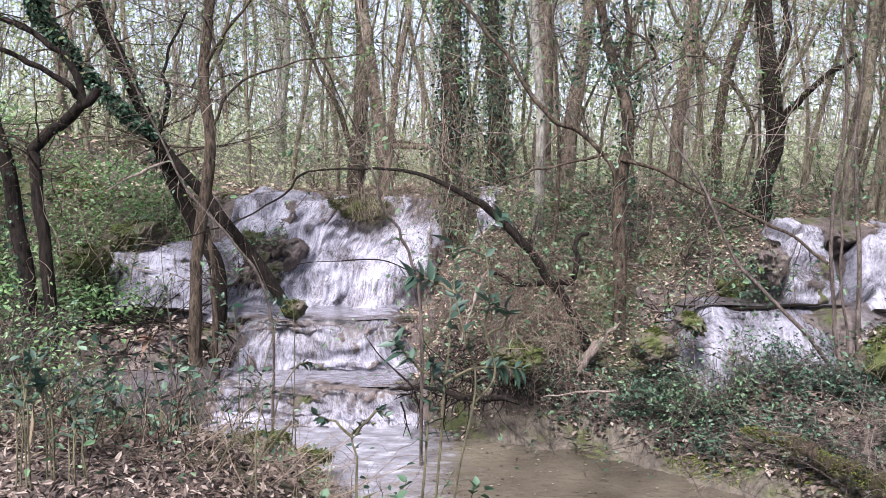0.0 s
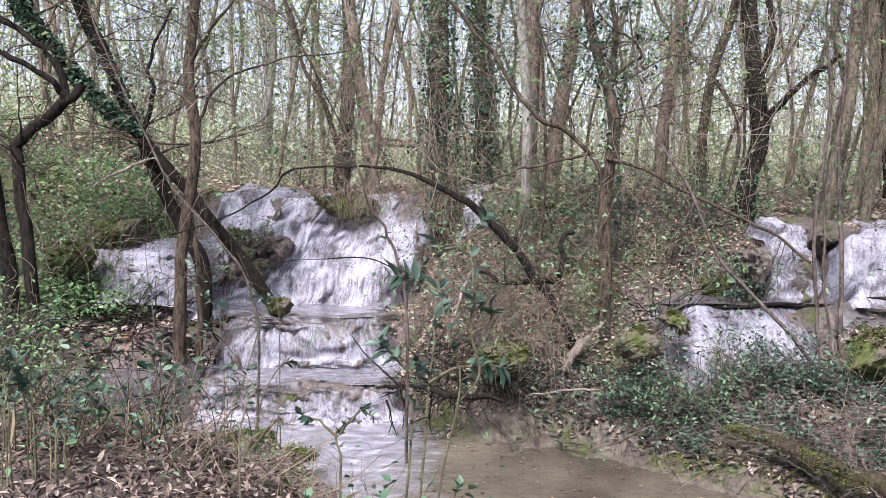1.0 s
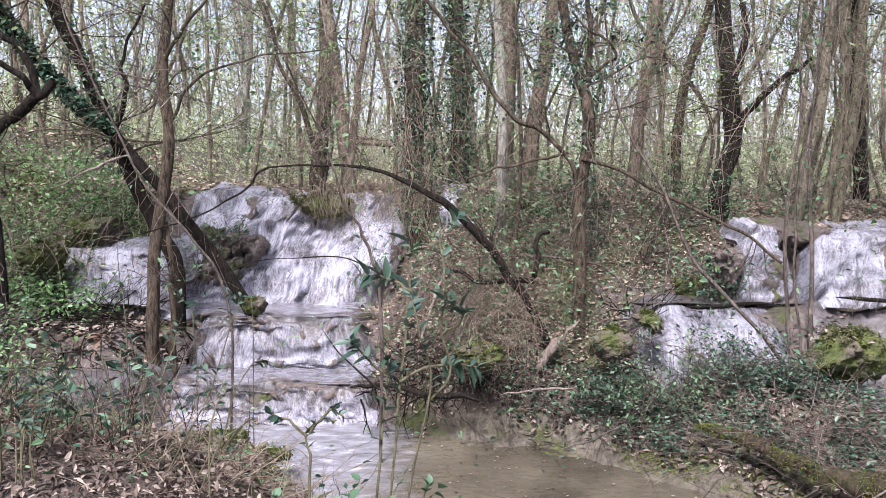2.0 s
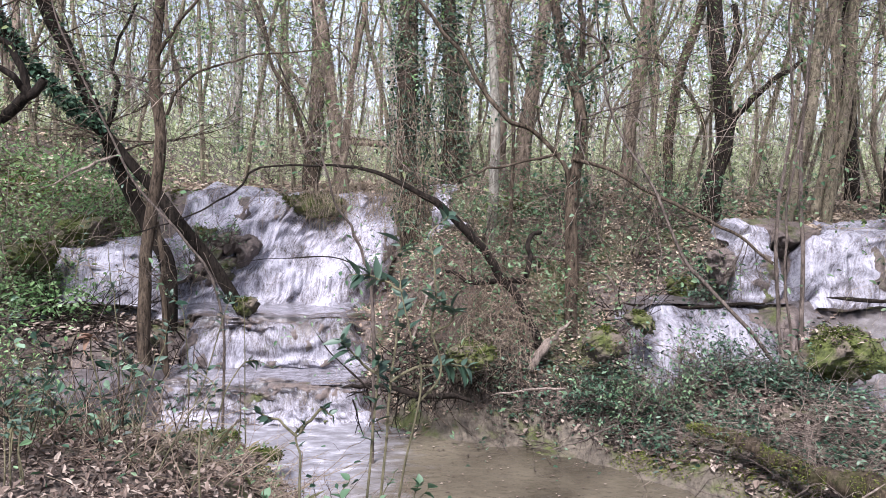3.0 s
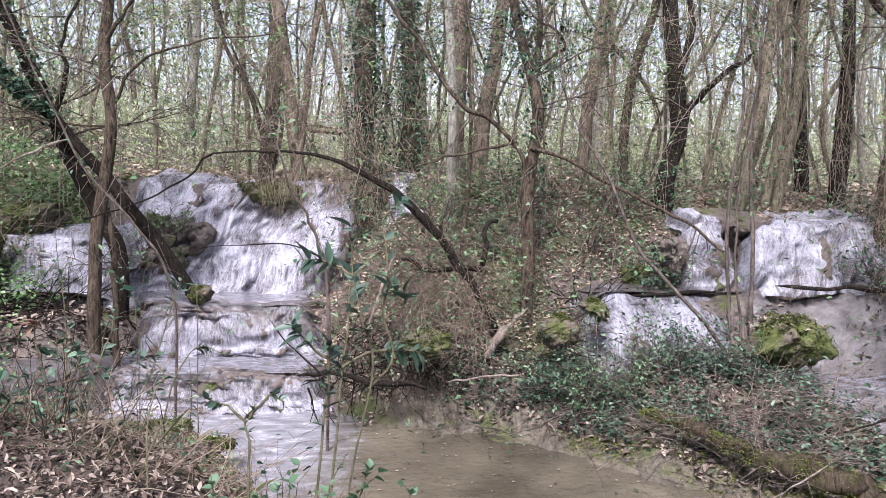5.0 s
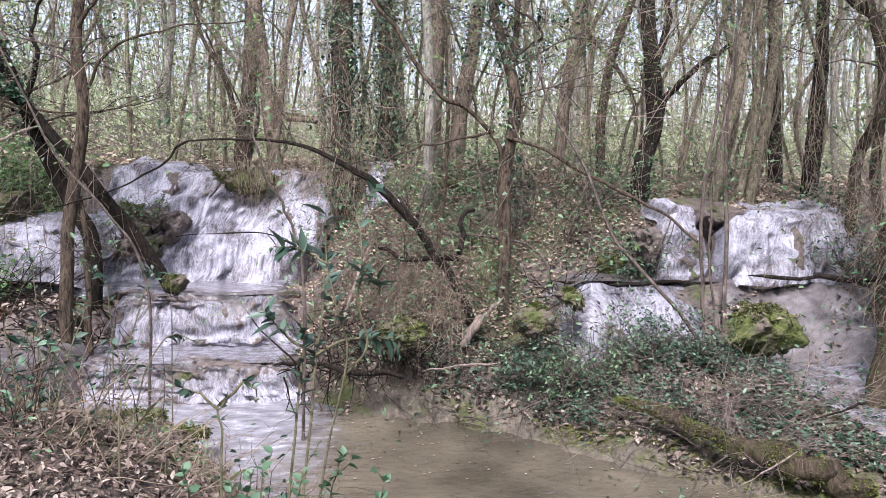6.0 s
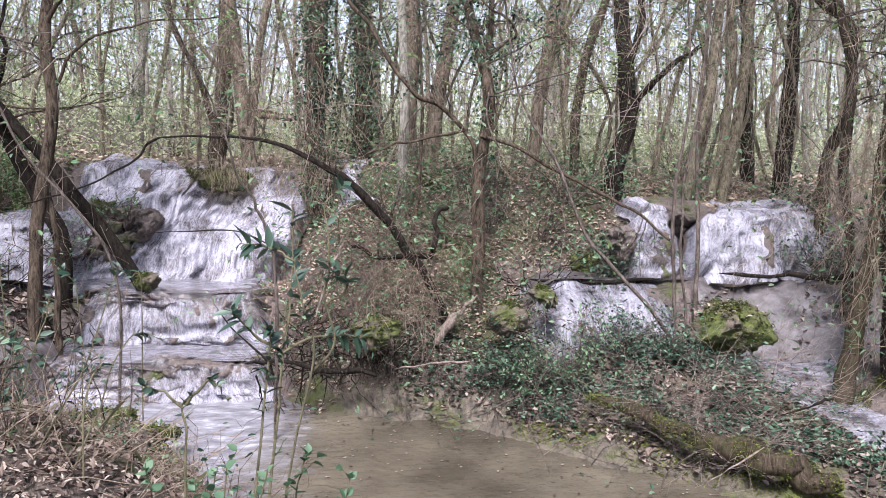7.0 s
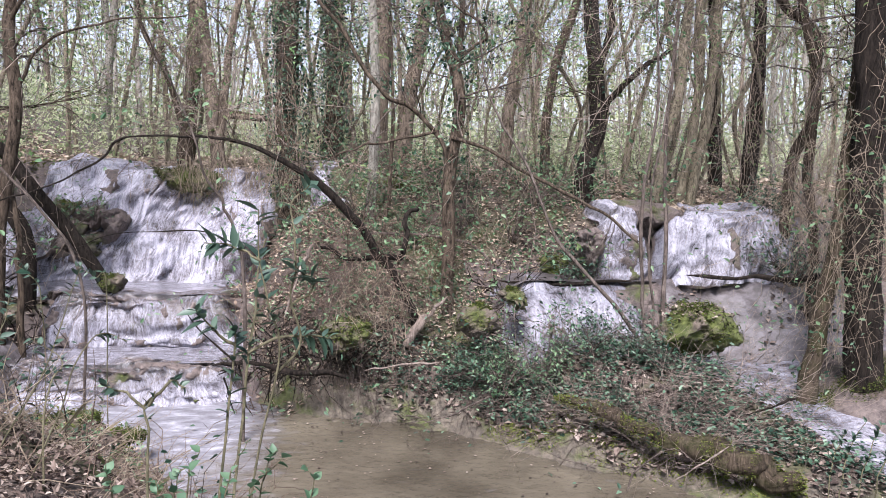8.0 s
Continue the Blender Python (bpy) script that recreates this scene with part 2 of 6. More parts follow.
def mesh_from(name, verts, faces, mat, smooth=True):
    """One mesh from an N x 3 array and an M x 3 or M x 4 array."""
    me = bpy.data.meshes.new(name)
    verts, faces = np.asarray(verts, np.float32), np.asarray(faces, np.int32)
    k = faces.shape[1]
    me.vertices.add(len(verts))
    me.vertices.foreach_set("co", verts.ravel())
    me.loops.add(faces.size)
    me.loops.foreach_set("vertex_index", faces.ravel())
    me.polygons.add(len(faces))
    me.polygons.foreach_set("loop_start", np.arange(0, faces.size, k, dtype=np.int32))
    me.polygons.foreach_set("loop_total", np.full(len(faces), k, np.int32))
    me.update(calc_edges=True)
    me.polygons.foreach_set("use_smooth", np.full(len(faces), smooth))
    me.materials.append(mat)
    return me


class Geo:
    """Collects tubes, leaves and blobs for one mesh of quads."""

    def __init__(self):
        self.v, self.f, self.n = [], [], 0

    def add(self, v, f):
        self.v.append(np.asarray(v, np.float32).reshape(-1, 3))
        self.f.append(np.asarray(f, np.int32).reshape(-1, 4) + self.n)
        self.n += len(self.v[-1])

    def tube(self, pts, radii, sides=6, lump=0.0):
        pts = np.asarray(pts, float)
        k = len(pts)
        radii = np.interp(np.linspace(0, 1, k), np.linspace(0, 1, len(radii)), radii)
        d = np.gradient(pts, axis=0)
        d /= np.linalg.norm(d, axis=1, keepdims=True) + 1e-9
        ref = np.array([[0.3, 1.0, 0.1], [1.0, 0.1, 0.3], [0.1, 0.3, 1.0]])
        a = np.cross(d, ref[np.argmin(np.abs(d @ ref.T).max(0))][None])
        a /= np.linalg.norm(a, axis=1, keepdims=True) + 1e-9
        b = np.cross(d, a)
        th = np.linspace(0, 2 * np.pi, sides, endpoint=False)
        r = np.repeat(radii[:, None], sides, 1)
        if lump:
            coarse = RNG.standard_normal((k // 6 + 2, sides)) * lump * 1.6
            at = np.linspace(0, len(coarse) - 1.001, k)
            lo = at.astype(int)
            r = r * (1 + coarse[lo] + (coarse[lo + 1] - coarse[lo]) * (at - lo)[:, None])
        ring = pts[:, None] + r[..., None] * (np.cos(th)[None, :, None] * a[:, None] + np.sin(th)[None, :, None] * b[:, None])
        i = np.arange(k - 1)[:, None] * sides
        j = np.arange(sides)[None]
        q = np.stack([i + j, i + (j + 1) % sides, i + sides + (j + 1) % sides, i + sides + j], -1)
        self.add(ring, q)

    def leaves(self, pos, size, width=0.5, up=0.5, way=None, spread=1.0):
        """Folded pointed leaves at pos; up: how far their faces turn to the sky."""
        pos = np.asarray(pos, float).reshape(-1, 3)
        k = len(pos)
        if not k:
            return
        size = np.broadcast_to(size, (k,)) * RNG.uniform(0.5, 1.6, k)
        d = RNG.standard_normal((k, 3)) * spread
        if way is not None:
            d += way
        nrm = RNG.standard_normal((k, 3))
        nrm[:, 2] = np.abs(nrm[:, 2]) + up * 4
        nrm /= np.linalg.norm(nrm, axis=1, keepdims=True)
        d -= nrm * (d * nrm).sum(1, keepdims=True) * min(1, 0.4 + up)
        d /= np.linalg.norm(d, axis=1, keepdims=True) + 1e-9
        s = np.cross(nrm, d)
        s /= np.linalg.norm(s, axis=1, keepdims=True) + 1e-9
        nn = np.cross(d, s)
        L, Wd = size[:, None], (size * width)[:, None]
        v = np.stack([pos, pos + d * L * 0.35 + s * Wd * 0.5 + nn * Wd * 0.2, pos + d * L * 0.75 + s * Wd * 0.32 + nn * Wd * 0.1, pos + d * L - nn * L * 0.08,
                      pos + d * L * 0.75 - s * Wd * 0.32 + nn * Wd * 0.1, pos + d * L * 0.35 - s * Wd * 0.5 + nn * Wd * 0.2], 1)
        i = np.arange(k)[:, None, None] * 6
        self.add(v, i + np.array([[0, 1, 2, 3], [0, 3, 4, 5]])[None])

    def blob(self, centre, size, seg=14, rough=0.25, freq=2.0, seed=0.0):
        u = np.linspace(0, 2 * np.pi, seg * 2, endpoint=False)
        w = np.linspace(-np.pi / 2 + 0.05, np.pi / 2 - 0.05, seg)
        uu, ww = np.meshgrid(u, w)
        n = np.stack([np.cos(ww) * np.cos(uu), np.cos(ww) * np.sin(uu), np.sin(ww)], -1)
        r = np.array([[1 + rough * noise.fractal(Vector(p) * freq + Vector((seed, seed * 2, 3)), 0.6, 2.0, 4) for p in row] for row in n])
        r = r + rough * 0.35 * np.array([[noise.fractal(Vector(p) * freq * 3.7 + Vector((seed, 7, seed)), 0.9, 2.0, 4) for p in row] for row in n])
        q = n * r[..., None]
        q[..., 2] = np.where(q[..., 2] > 0.55, 0.55 + (q[..., 2] - 0.55) * 0.35, q[..., 2])
        v = q * np.asarray(size) + np.asarray(centre)
        k = seg * 2
        i = np.arange(seg - 1)[:, None] * k
        j = np.arange(k)[None]
        self.add(v, np.stack([i + j, i + (j + 1) % k, i + k + (j + 1) % k, i + k + j], -1))

    def mesh(self, name, mat, smooth=True):
        return mesh_from(name, np.concatenate(self.v), np.concatenate(self.f), mat, smooth)


def part(name, geo, mat, parent, label="", smooth=True):
    """Links a Geo as one mesh object under a thing or a part."""
    ob = new(name, geo.mesh(name, mat, smooth))
    ob.parent = parent
    if parent is not None:
        ob.matrix_parent_inverse = Matrix.Translation(-parent.matrix_basis.translation) if parent.parent is None else Matrix()
    if name in ("twig_spray", "crown", "ivy", "vine_veil", "foliage", "stalk"):
        ob["kind"] = "stuff"
    return tagged(ob, label)


def thing(name, at, label, category, group="", kind=""):
    ob = new(name)
    ob.empty_display_size = 0.1
    ob.matrix_basis = Matrix.Translation(at)
    return tagged(ob, label, category, group, kind)


def curve(pts, k=24, wobble=0.0):
    """A smooth line of k points through pts."""
    p = np.asarray(pts, float)
    p = np.vstack([2 * p[0] - p[1], p, 2 * p[-1] - p[-2]])
    n = len(p) - 3
    t = np.linspace(0, n, k)
    i = np.minimum(t.astype(int), n - 1)
    u = (t - i)[:, None]
    a, b, c, d = p[i], p[i + 1], p[i + 2], p[i + 3]
    out = 0.5 * (2 * b + (c - a) * u + (2 * a - 5 * b + 4 * c - d) * u ** 2 + (3 * b - a - 3 * c + d) * u ** 3)
    if wobble:
        w = RNG.standard_normal((k // 4 + 2, 3)) * wobble * 1.5
        w[0] = w[-1] = 0
        out = out + np.stack([np.interp(np.linspace(0, len(w) - 1, k), np.arange(len(w)), w[:, a]) for a in range(3)], -1)
    return out


def sm(a, b, t):
    u = np.clip((np.asarray(t, float) - a) / (b - a), 0, 1)
    return u * u * (3 - 2 * u)


def lattice(x, y, s, seed=0.0):
    """Smooth value noise on arrays, -1 to 1."""
    x, y = np.asarray(x, float) / s + seed * 17.3, np.asarray(y, float) / s + seed * 5.7
    i, j = np.floor(x), np.floor(y)
    u, v = x - i, y - j
    u, v = u * u * (3 - 2 * u), v * v * (3 - 2 * v)

    def h(a, b):
        q = np.sin(a * 127.1 + b * 311.7) * 43758.5453
        return (q - np.floor(q)) * 2 - 1
    return (h(i, j) * (1 - u) + h(i + 1, j) * u) * (1 - v) + (h(i, j + 1) * (1 - u) + h(i + 1, j + 1) * u) * v


def rough(x, y, s, seed=0.0):
    return lattice(x, y, s, seed) + 0.5 * lattice(x, y, s / 2.1, seed + 1) + 0.25 * lattice(x, y, s / 4.3, seed + 2)


# ---------------------------------------------------------------- the lie of the land
POOL = [(-3.2, 7.75), (-0.3, 7.8), (0.15, 7.4), (0.6, 7.19), (1.2, 7.0), (1.54, 6.86), (2.0, 6.33), (2.78, 5.66), (3.3, 5.2), (4.2, 4.4), (6, 3.2), (7, 0.5), (3.5, -1),
        (1.2, 1.8), (0.3, 3.6), (-0.25, 5.2), (-0.85, 6.3), (-1.8, 7.05), (-2.6, 7.5)]
RSTREAM = [(2.4, 7.6), (3.5, 7.6), (4.3, 7.4), (5.3, 7.2), (5.0, 6.2), (5.2, 5.7), (5.7, 5.0), (6.6, 4.2), (6.0, 3.4), (4.8, 4.4), (4.5, 5.4), (4.26, 5.94), (4.15, 6.5), (3.9, 7.0), (3.2, 7.25), (2.5, 7.3)]


def inside(poly, x, y):
    """Signed distance to a polygon, positive inside."""
    x, y = np.asarray(x, float), np.asarray(y, float)
    d = np.full(x.shape, 1e9)
    odd = np.zeros(x.shape, bool)
    for (x0, y0), (x1, y1) in zip(poly, poly[1:] + poly[:1]):
        ex, ey = x1 - x0, y1 - y0
        t = np.clip(((x - x0) * ex + (y - y0) * ey) / (ex * ex + ey * ey), 0, 1)
        d = np.minimum(d, np.hypot(x - x0 - t * ex, y - y0 - t * ey))
        cross = (y0 > y) != (y1 > y)
        odd ^= cross & (x < (x1 - x0) * (y - y0) / (y1 - y0 + 1e-12) + x0)
    return np.where(odd, d, -d)


def land(x, y):
    x, y = np.asarray(x, float), np.asarray(y, float)
    yy = y + 0.18 * rough(x, y, 0.9, 3)
    yb = y - 0.4 * np.clip(-1.6 - x, 0, 1.6)
    left = 1.0 + 0.1 * sm(4.5, 3.5, y) - 0.16 * sm(4.6, 5.4, yb) - 0.38 * sm(5.2, 6.2, yb) + 0.38 * sm(7.7, 8.3, yy) + 0.15 * sm(9.4, 10.2, yy) * sm(-3.9, -4.6, x) + 1.25 * sm(9.6, 11.2, yy)
    left = left + 0.9 * sm(-4.6, -6.5, x) * sm(7.5, 9.5, yy)
    isl = 0.42 + 0.45 * sm(7.15, 7.9, yy) + 0.75 * sm(8.1, 9.2, yy) + 0.62 * sm(9.1, 10.5, yy)
    right = 0.62 + 0.5 * sm(7.6, 8.0, yy) + 1.0 * sm(8.3, 9.6, yy) + 0.1 * sm(10, 12, yy)
    far_r = 0.5 + 0.66 * sm(7.1, 8.0, yy) + 0.72 * sm(8.1, 8.5, yy) + 0.2 * sm(9, 11, yy)
    right = right + (far_r - right) * sm(3.3, 3.9, x)
    bed = -0.3 + 0.5 * sm(7.95, 8.2, yy) + 0.55 * sm(8.95, 9.15, yy) + 0.55 * sm(10.05, 10.3, yy) + 0.85 * sm(10.4, 11.1, yy)
    wl = sm(-2.3, -2.9, x + 0.2 * rough(x, y, 0.8, 5) + sm(8.6, 9.6, y) * 1.1)
    wi = sm(-0.4, 0.35, x + 0.12 * rough(x, y, 0.6, 6) - 0.3 * sm(9.3, 9.9, y))
    wr = sm(2.0, 2.7, x)
    z = bed * (1 - wl) * (1 - wi) + left * wl + isl * wi * (1 - wr) + right * wi * wr
    near = 1.08 + 0.03 * lattice(x, y, 1.5)
    z = z + (near - z) * sm(5.5, 4.3, y - 0.4 * np.clip(-1.6 - x, 0, 1.6)) * sm(1.2, 0.2, x - 0.3)
    d = inside(POOL, x, y)
    z = z + np.clip(0.6 - z, 0, 2) * sm(0.0, 0.25, -d) * sm(0.2, -0.2, x) * sm(7.7, 7.3, y)
    z_out = -0.02 + (z + 0.02) * (0.6 * sm(0.0, 0.2, -d + 0.07 * rough(x, y, 0.5, 8)) + 0.4 * sm(0.15, 0.8, -d))
    gentle = -0.02 + (z + 0.02) * (0.22 * sm(0.0, 0.15, -d + 0.05 * rough(x, y, 0.5, 8)) + 0.33 * sm(0.1, 0.8, -d) + 0.45 * sm(0.6, 1.4, -d))
    z_out = z_out + (gentle - z_out) * sm(1.4, 2.3, x)
    shelving = -0.02 + (z + 0.02) * (0.36 * sm(0.0, 0.16, -d + 0.05 * rough(x, y, 0.5, 8)) + 0.64 * sm(0.15, 1.5, -d))
    z_out = z_out + (shelving - z_out) * sm(0.2, -0.2, x)
    front = sm(8.1, 7.5, y)
    z = np.where(d > 0, z + (-0.35 * sm(0, 0.5, d) - 0.02 - z) * front, z + (z_out - z) * front)
    e = inside(RSTREAM, x, y)
    z = z - np.clip(z - 0.12 - 0.26 * sm(5.0, 7.2, y), 0, 1) * sm(-0.2, 0.2, e) * sm(7.9, 7.5, y)
    z = z + 0.06 * rough(x, y, 0.28, 14) * sm(-0.55, -0.3, d) * sm(0.08, -0.04, d)
    z = z + 0.035 * rough(x, y, 0.45, 9) + 0.02 * rough(x, y, 0.14, 10)
    ridge = (sm(0.2, 0.8, -d) * sm(2.3, 1.5, x) + sm(0.75, 1.3, -d) * sm(1.5, 2.3, x)) * sm(0.05, -0.3, e) * sm(7.7, 7.2, y) * sm(0.6, 1.6, x)
    z = z + ridge * np.clip(0.68 - 0.12 * sm(2.6, 3.6, x) - z, 0, 1)
    far = sm(14, 40, np.hypot(x, y - 4))
    return z + far * 0.4 * (1 + rough(x, y, 9, 11))


def grid_mesh(name, xs, ys, fz, mat):
    X, Y = np.meshgrid(xs, ys)
    v = np.stack([X, Y, fz(X, Y)], -1).reshape(-1, 3)
    a, b = len(xs), len(ys)
    i = np.arange(b - 1)[:, None] * a + np.arange(a - 1)[None]
    return mesh_from(name, v, np.stack([i, i + 1, i + a + 1, i + a], -1).reshape(-1, 4), mat)


def spread(lo, mid0, mid1, hi, step, n):
    a = mid0 - np.geomspace(step, mid0 - lo, n)[::-1]
    b = mid1 + np.geomspace(step, hi - mid1, n)
    return np.concatenate([a, np.arange(mid0, mid1, step), b])


ground = new("ground", grid_mesh("ground", spread(-400, -7, 8, 400, 0.05, 40), spread(-300, 2.5, 12.5, 700, 0.05, 40), land, M_SOIL))
tagged(ground, "brown forest floor and stream banks with moss and leaf litter", "ground", kind="structure")
ground.data.materials.append(M_MUD)
ground.data.materials.append(M_TUFA)
cent = np.zeros(len(ground.data.polygons) * 3, np.float32)
ground.data.polygons.foreach_get("center", cent)
cent = cent.reshape(-1, 3)
idx = np.zeros(len(cent), np.int32)
dd = inside(POOL, cent[:, 0], cent[:, 1])
idx[(dd > -0.32 + 0.2 * rough(cent[:, 0], cent[:, 1], 0.7, 4)) & (cent[:, 2] < 0.55) & (cent[:, 1] < 9)] = 1
idx[(cent[:, 0] > -3.2) & (cent[:, 0] < -0.1) & (cent[:, 1] > 7.7) & (cent[:, 1] < 11.5)] = 2
idx[(inside(RSTREAM, cent[:, 0], cent[:, 1]) > -0.1)] = 2
idx[(cent[:, 0] > 2.1) & (cent[:, 0] < 7.0) & (cent[:, 1] > 7.4) & (cent[:, 1] < 8.7)] = 2
ground.data.polygons.foreach_set("material_index", idx)

# ---------------------------------------------------------------- water


def sheet(name, x0, x1, y0, y1, z, label, mat, step=0.06, amp=0.006, level=None):
    ob = new(name, grid_mesh(name, np.arange(x0, x1, step), np.arange(y0, y1, step),
                             lambda X, Y: (level(X, Y) if level else z) + amp * rough(X, Y, 0.35, z * 7 + 2) + 0 * X, mat))
    return tagged(ob, label, "water", kind="structure")


sheet("water", -3.4, 7.5, 1.0, 8.1, 0.0, "shallow murky brown pool below the cascades", M_POOL)
sheet("water", -3.2, -0.1, 8.02, 9.12, 0.33, "thin sheet of water on a tufa ledge", M_TERRACE, amp=0.012,
      level=lambda X, Y: 0.33 - 0.5 * sm(-0.4, -0.15, X) - 0.6 * sm(-2.45, -2.7, X) * sm(8.4, 8.15, Y))
sheet("water", -4.6, -0.05, 8.93, 10.2, 0.86, "thin sheet of foaming water on the upper ledge", M_TERRACE, amp=0.014,
      level=lambda X, Y: 0.86 - 0.5 * sm(-0.6, -0.3, X) - 0.6 * sm(-2.1, -2.4, X) * sm(9.35, 9.1, Y))
sheet("water", -6.5, -1.9, 5.6, 8.3, 0.53, "still shallow water behind the near bank", M_FILM, amp=0.006,
      level=lambda X, Y: 0.53 - 0.6 * sm(-2.6, -2.2, X + 0.25 * (8 - Y)))
sheet("water", 2.1, 6.5, 7.9, 8.5, 1.2, "thin sheet of water on the side terrace", M_FILM, amp=0.01,
      level=lambda X, Y: 1.2 - 0.3 * sm(2.6, 2.2, X))
sheet("water", 3.7, 6.6, 7.0, 8.05, 1.1, "film of water sliding over pale tufa", M_FILM, amp=0.004,
      level=lambda X, Y: land(X, Y) + 0.022 - 0.3 * sm(4.1, 3.8, X) - 0.2 * sm(7.2, 7.0, Y))
sheet("water", 2.3, 6.6, 3.5, 7.75, 0.52, "broken white water of the side stream", M_FOAM, amp=0.02,
      level=lambda X, Y: 0.22 + 0.26 * sm(5.0, 7.2, Y) - 0.9 * sm(-0.05, -0.5, inside(RSTREAM, X, Y)))


def fall(name, x0, x1, profile, label, mat=M_FALL, wander=0.15, seed=0.0, ridge=0.035, edge=0.25, bare=0.0, fan=0.0, sweep=0.0, water=True):
    """A cascade: a sheet of water that follows a stepped profile (y, z) from foot to lip, over a rock ledge that breaks through it."""
    xs = np.arange(x0, x1, 0.022)
    rows = 64
    prof = curve([(0, p[0], p[1]) for p in profile], rows)
    t = np.linspace(0, 1, rows)
    X, T = np.meshgrid(xs, t)
    tall = prof[-1, 2] - prof[0, 2]
    Tw = np.clip(T + 0.06 * rough(X, T * 1.2, 0.55, seed + 11) * sm(0, 0.2, T) * sm(1, 0.8, T), 0, 1)
    Y = np.interp(Tw, t, prof[:, 1]) + wander * rough(X, T * 2, 0.9, seed)
    Z = np.interp(Tw, t, prof[:, 2])
    lean = X + 0.3 * Z
    Y = Y - ridge * rough(lean, T * 0.5, 0.1, seed + 2) - 0.03 * sm(0, 0.5, T) * lattice(X, T * 6, 0.4, seed + 4)
    Z = Z + 0.03 * rough(X, T * 3, 0.3, seed + 5) + (0.09 if tall > 1.0 else 0.03) * rough(X, T, 0.6, seed + 9) * sm(0.4, 0.8, T)
    Y = Y - (0.028 if tall > 1.0 else 0.014) * np.sin(2 * np.pi * (Z * 2.6 + 1.6 * rough(X, Z * 0.5, 0.7, seed + 6))) * sm(0, 0.1, T) * sm(1, 0.85, T)
    rag = 0.07 * rough(T * 1.5, X * 0.3, 0.3, seed + 12)
    side = np.minimum(sm(x0, x0 + edge, X + rag), sm(x1, x1 - edge, X + rag))
    Z = Z - 0.2 * (1 - side)
    Y = Y + 0.25 * (1 - side)
    mid = (x0 + x1) / 2
    X = X + fan * (T - 0.5) * (X - mid) / (x1 - x0) * 2 + 0.12 * np.sin(T * 5 + seed) * (X - mid) / (x1 - x0) * 2 + 0.05 * rough(X, T, 0.4, seed + 8)
    X = X + sweep * (T - 0.5)
    v = np.stack([X, Y, Z], -1)
    a, b = len(xs), rows
    i = np.arange(b - 1)[:, None] * a + np.arange(a - 1)[None]
    f = np.stack([i, i + 1, i + a + 1, i + a], -1).reshape(-1, 4)
    patch = sm(0.45, 1.0, rough(X, T * 1.2, 0.3, seed + 13) + 0.5 * rough(X, T, 0.07, seed + 15) + bare * (0.4 + sm(0.35, 0.6, T)) * sm(1.0, 0.85, T))
    rock = v.copy()
    rock[..., 1] += 0.08 - 0.095 * patch + 0.02 * rough(X, Z, 0.12, 2) + 0.012 * rough(X, Z, 0.05, 3)
    rock[..., 2] += -0.04 + 0.04 * patch
    ledge = new("rock_ledge", mesh_from("rock_ledge", rock.reshape(-1, 3), f, M_TUFA))
    tagged(ledge, "wet brown tufa ledge under the cascade", "rock", kind="structure")
    if water:
        me = mesh_from(name, v.reshape(-1, 3), f, mat)
        along = np.concatenate([[0], np.cumsum(np.hypot(np.diff(prof[:, 1]), np.diff(prof[:, 2])))])
        corner = f.ravel()
        for layer, uv in (("flow", np.stack([np.broadcast_to(xs, T.shape) + seed * 3.7, np.interp(T, t, along)], -1)), ("run", np.stack([T, T], -1))):
            me.uv_layers.new(name=layer).data.foreach_set("uv", uv.reshape(-1, 2)[corner].astype(np.float32).ravel())
        ob = new(name, me)
        tagged(ob, label, "waterfall", kind="structure")


fall("waterfall", -2.75, -0.05, [(7.72, -0.05), (7.8, 0.08), (7.92, 0.28), (8.02, 0.34), (8.2, 0.345)], "low cascade spilling into the pool", M_CURTAIN, wander=0.08, seed=1, bare=0.5)
fall("waterfall", -2.5, -0.2, [(8.72, 0.3), (8.76, 0.45), (8.85, 0.76), (8.95, 0.86), (9.15, 0.87)], "white curtain of water over a rounded ledge", M_CURTAIN, wander=0.09, seed=2, bare=0.35)
fall("waterfall", -3.1, 0.15, [(9.8, 0.82), (9.95, 1.0), (10.1, 1.35), (10.35, 1.55), (10.5, 1.8), (10.7, 1.95), (10.8, 2.15), (11.0, 2.2), (11.6, 2.22)],
     "broad white main waterfall over stepped tufa", wander=0.28, seed=3, ridge=0.07, sweep=0.8, bare=0.35)
fall("waterfall", -4.1, -2.6, [(9.2, 0.95), (9.35, 1.1), (9.5, 1.4), (9.7, 1.55), (10.2, 1.62)], "low side fall of white water", wander=0.12, seed=4, bare=-0.25)
fall("waterfall", 2.3, 3.95, [(7.25, 0.5), (7.45, 0.72), (7.75, 1.02), (7.95, 1.17), (8.2, 1.2)], "side cascade sliding over a smooth slope", M_SLIDE, wander=0.1, seed=5, ridge=0.02, bare=0.1, edge=0.4)
fall("waterfall", 3.48, 3.98, [(7.95, 1.2), (8.0, 1.4), (8.08, 1.8), (8.2, 1.93), (8.4, 1.98), (8.9, 2.0)], "narrow white fall beside the dark hollow", M_VEIL, wander=0.03, seed=7, ridge=0.03, edge=0.1, sweep=0.08, bare=-0.4)
fall("rock", 3.8, 4.6, [(8.2, 1.2), (8.3, 1.5), (8.25, 1.75), (8.1, 1.9), (8.3, 2.0), (8.9, 2.04)], "dark hollow", wander=0.1, seed=8, ridge=0.12, edge=0.1, water=False)
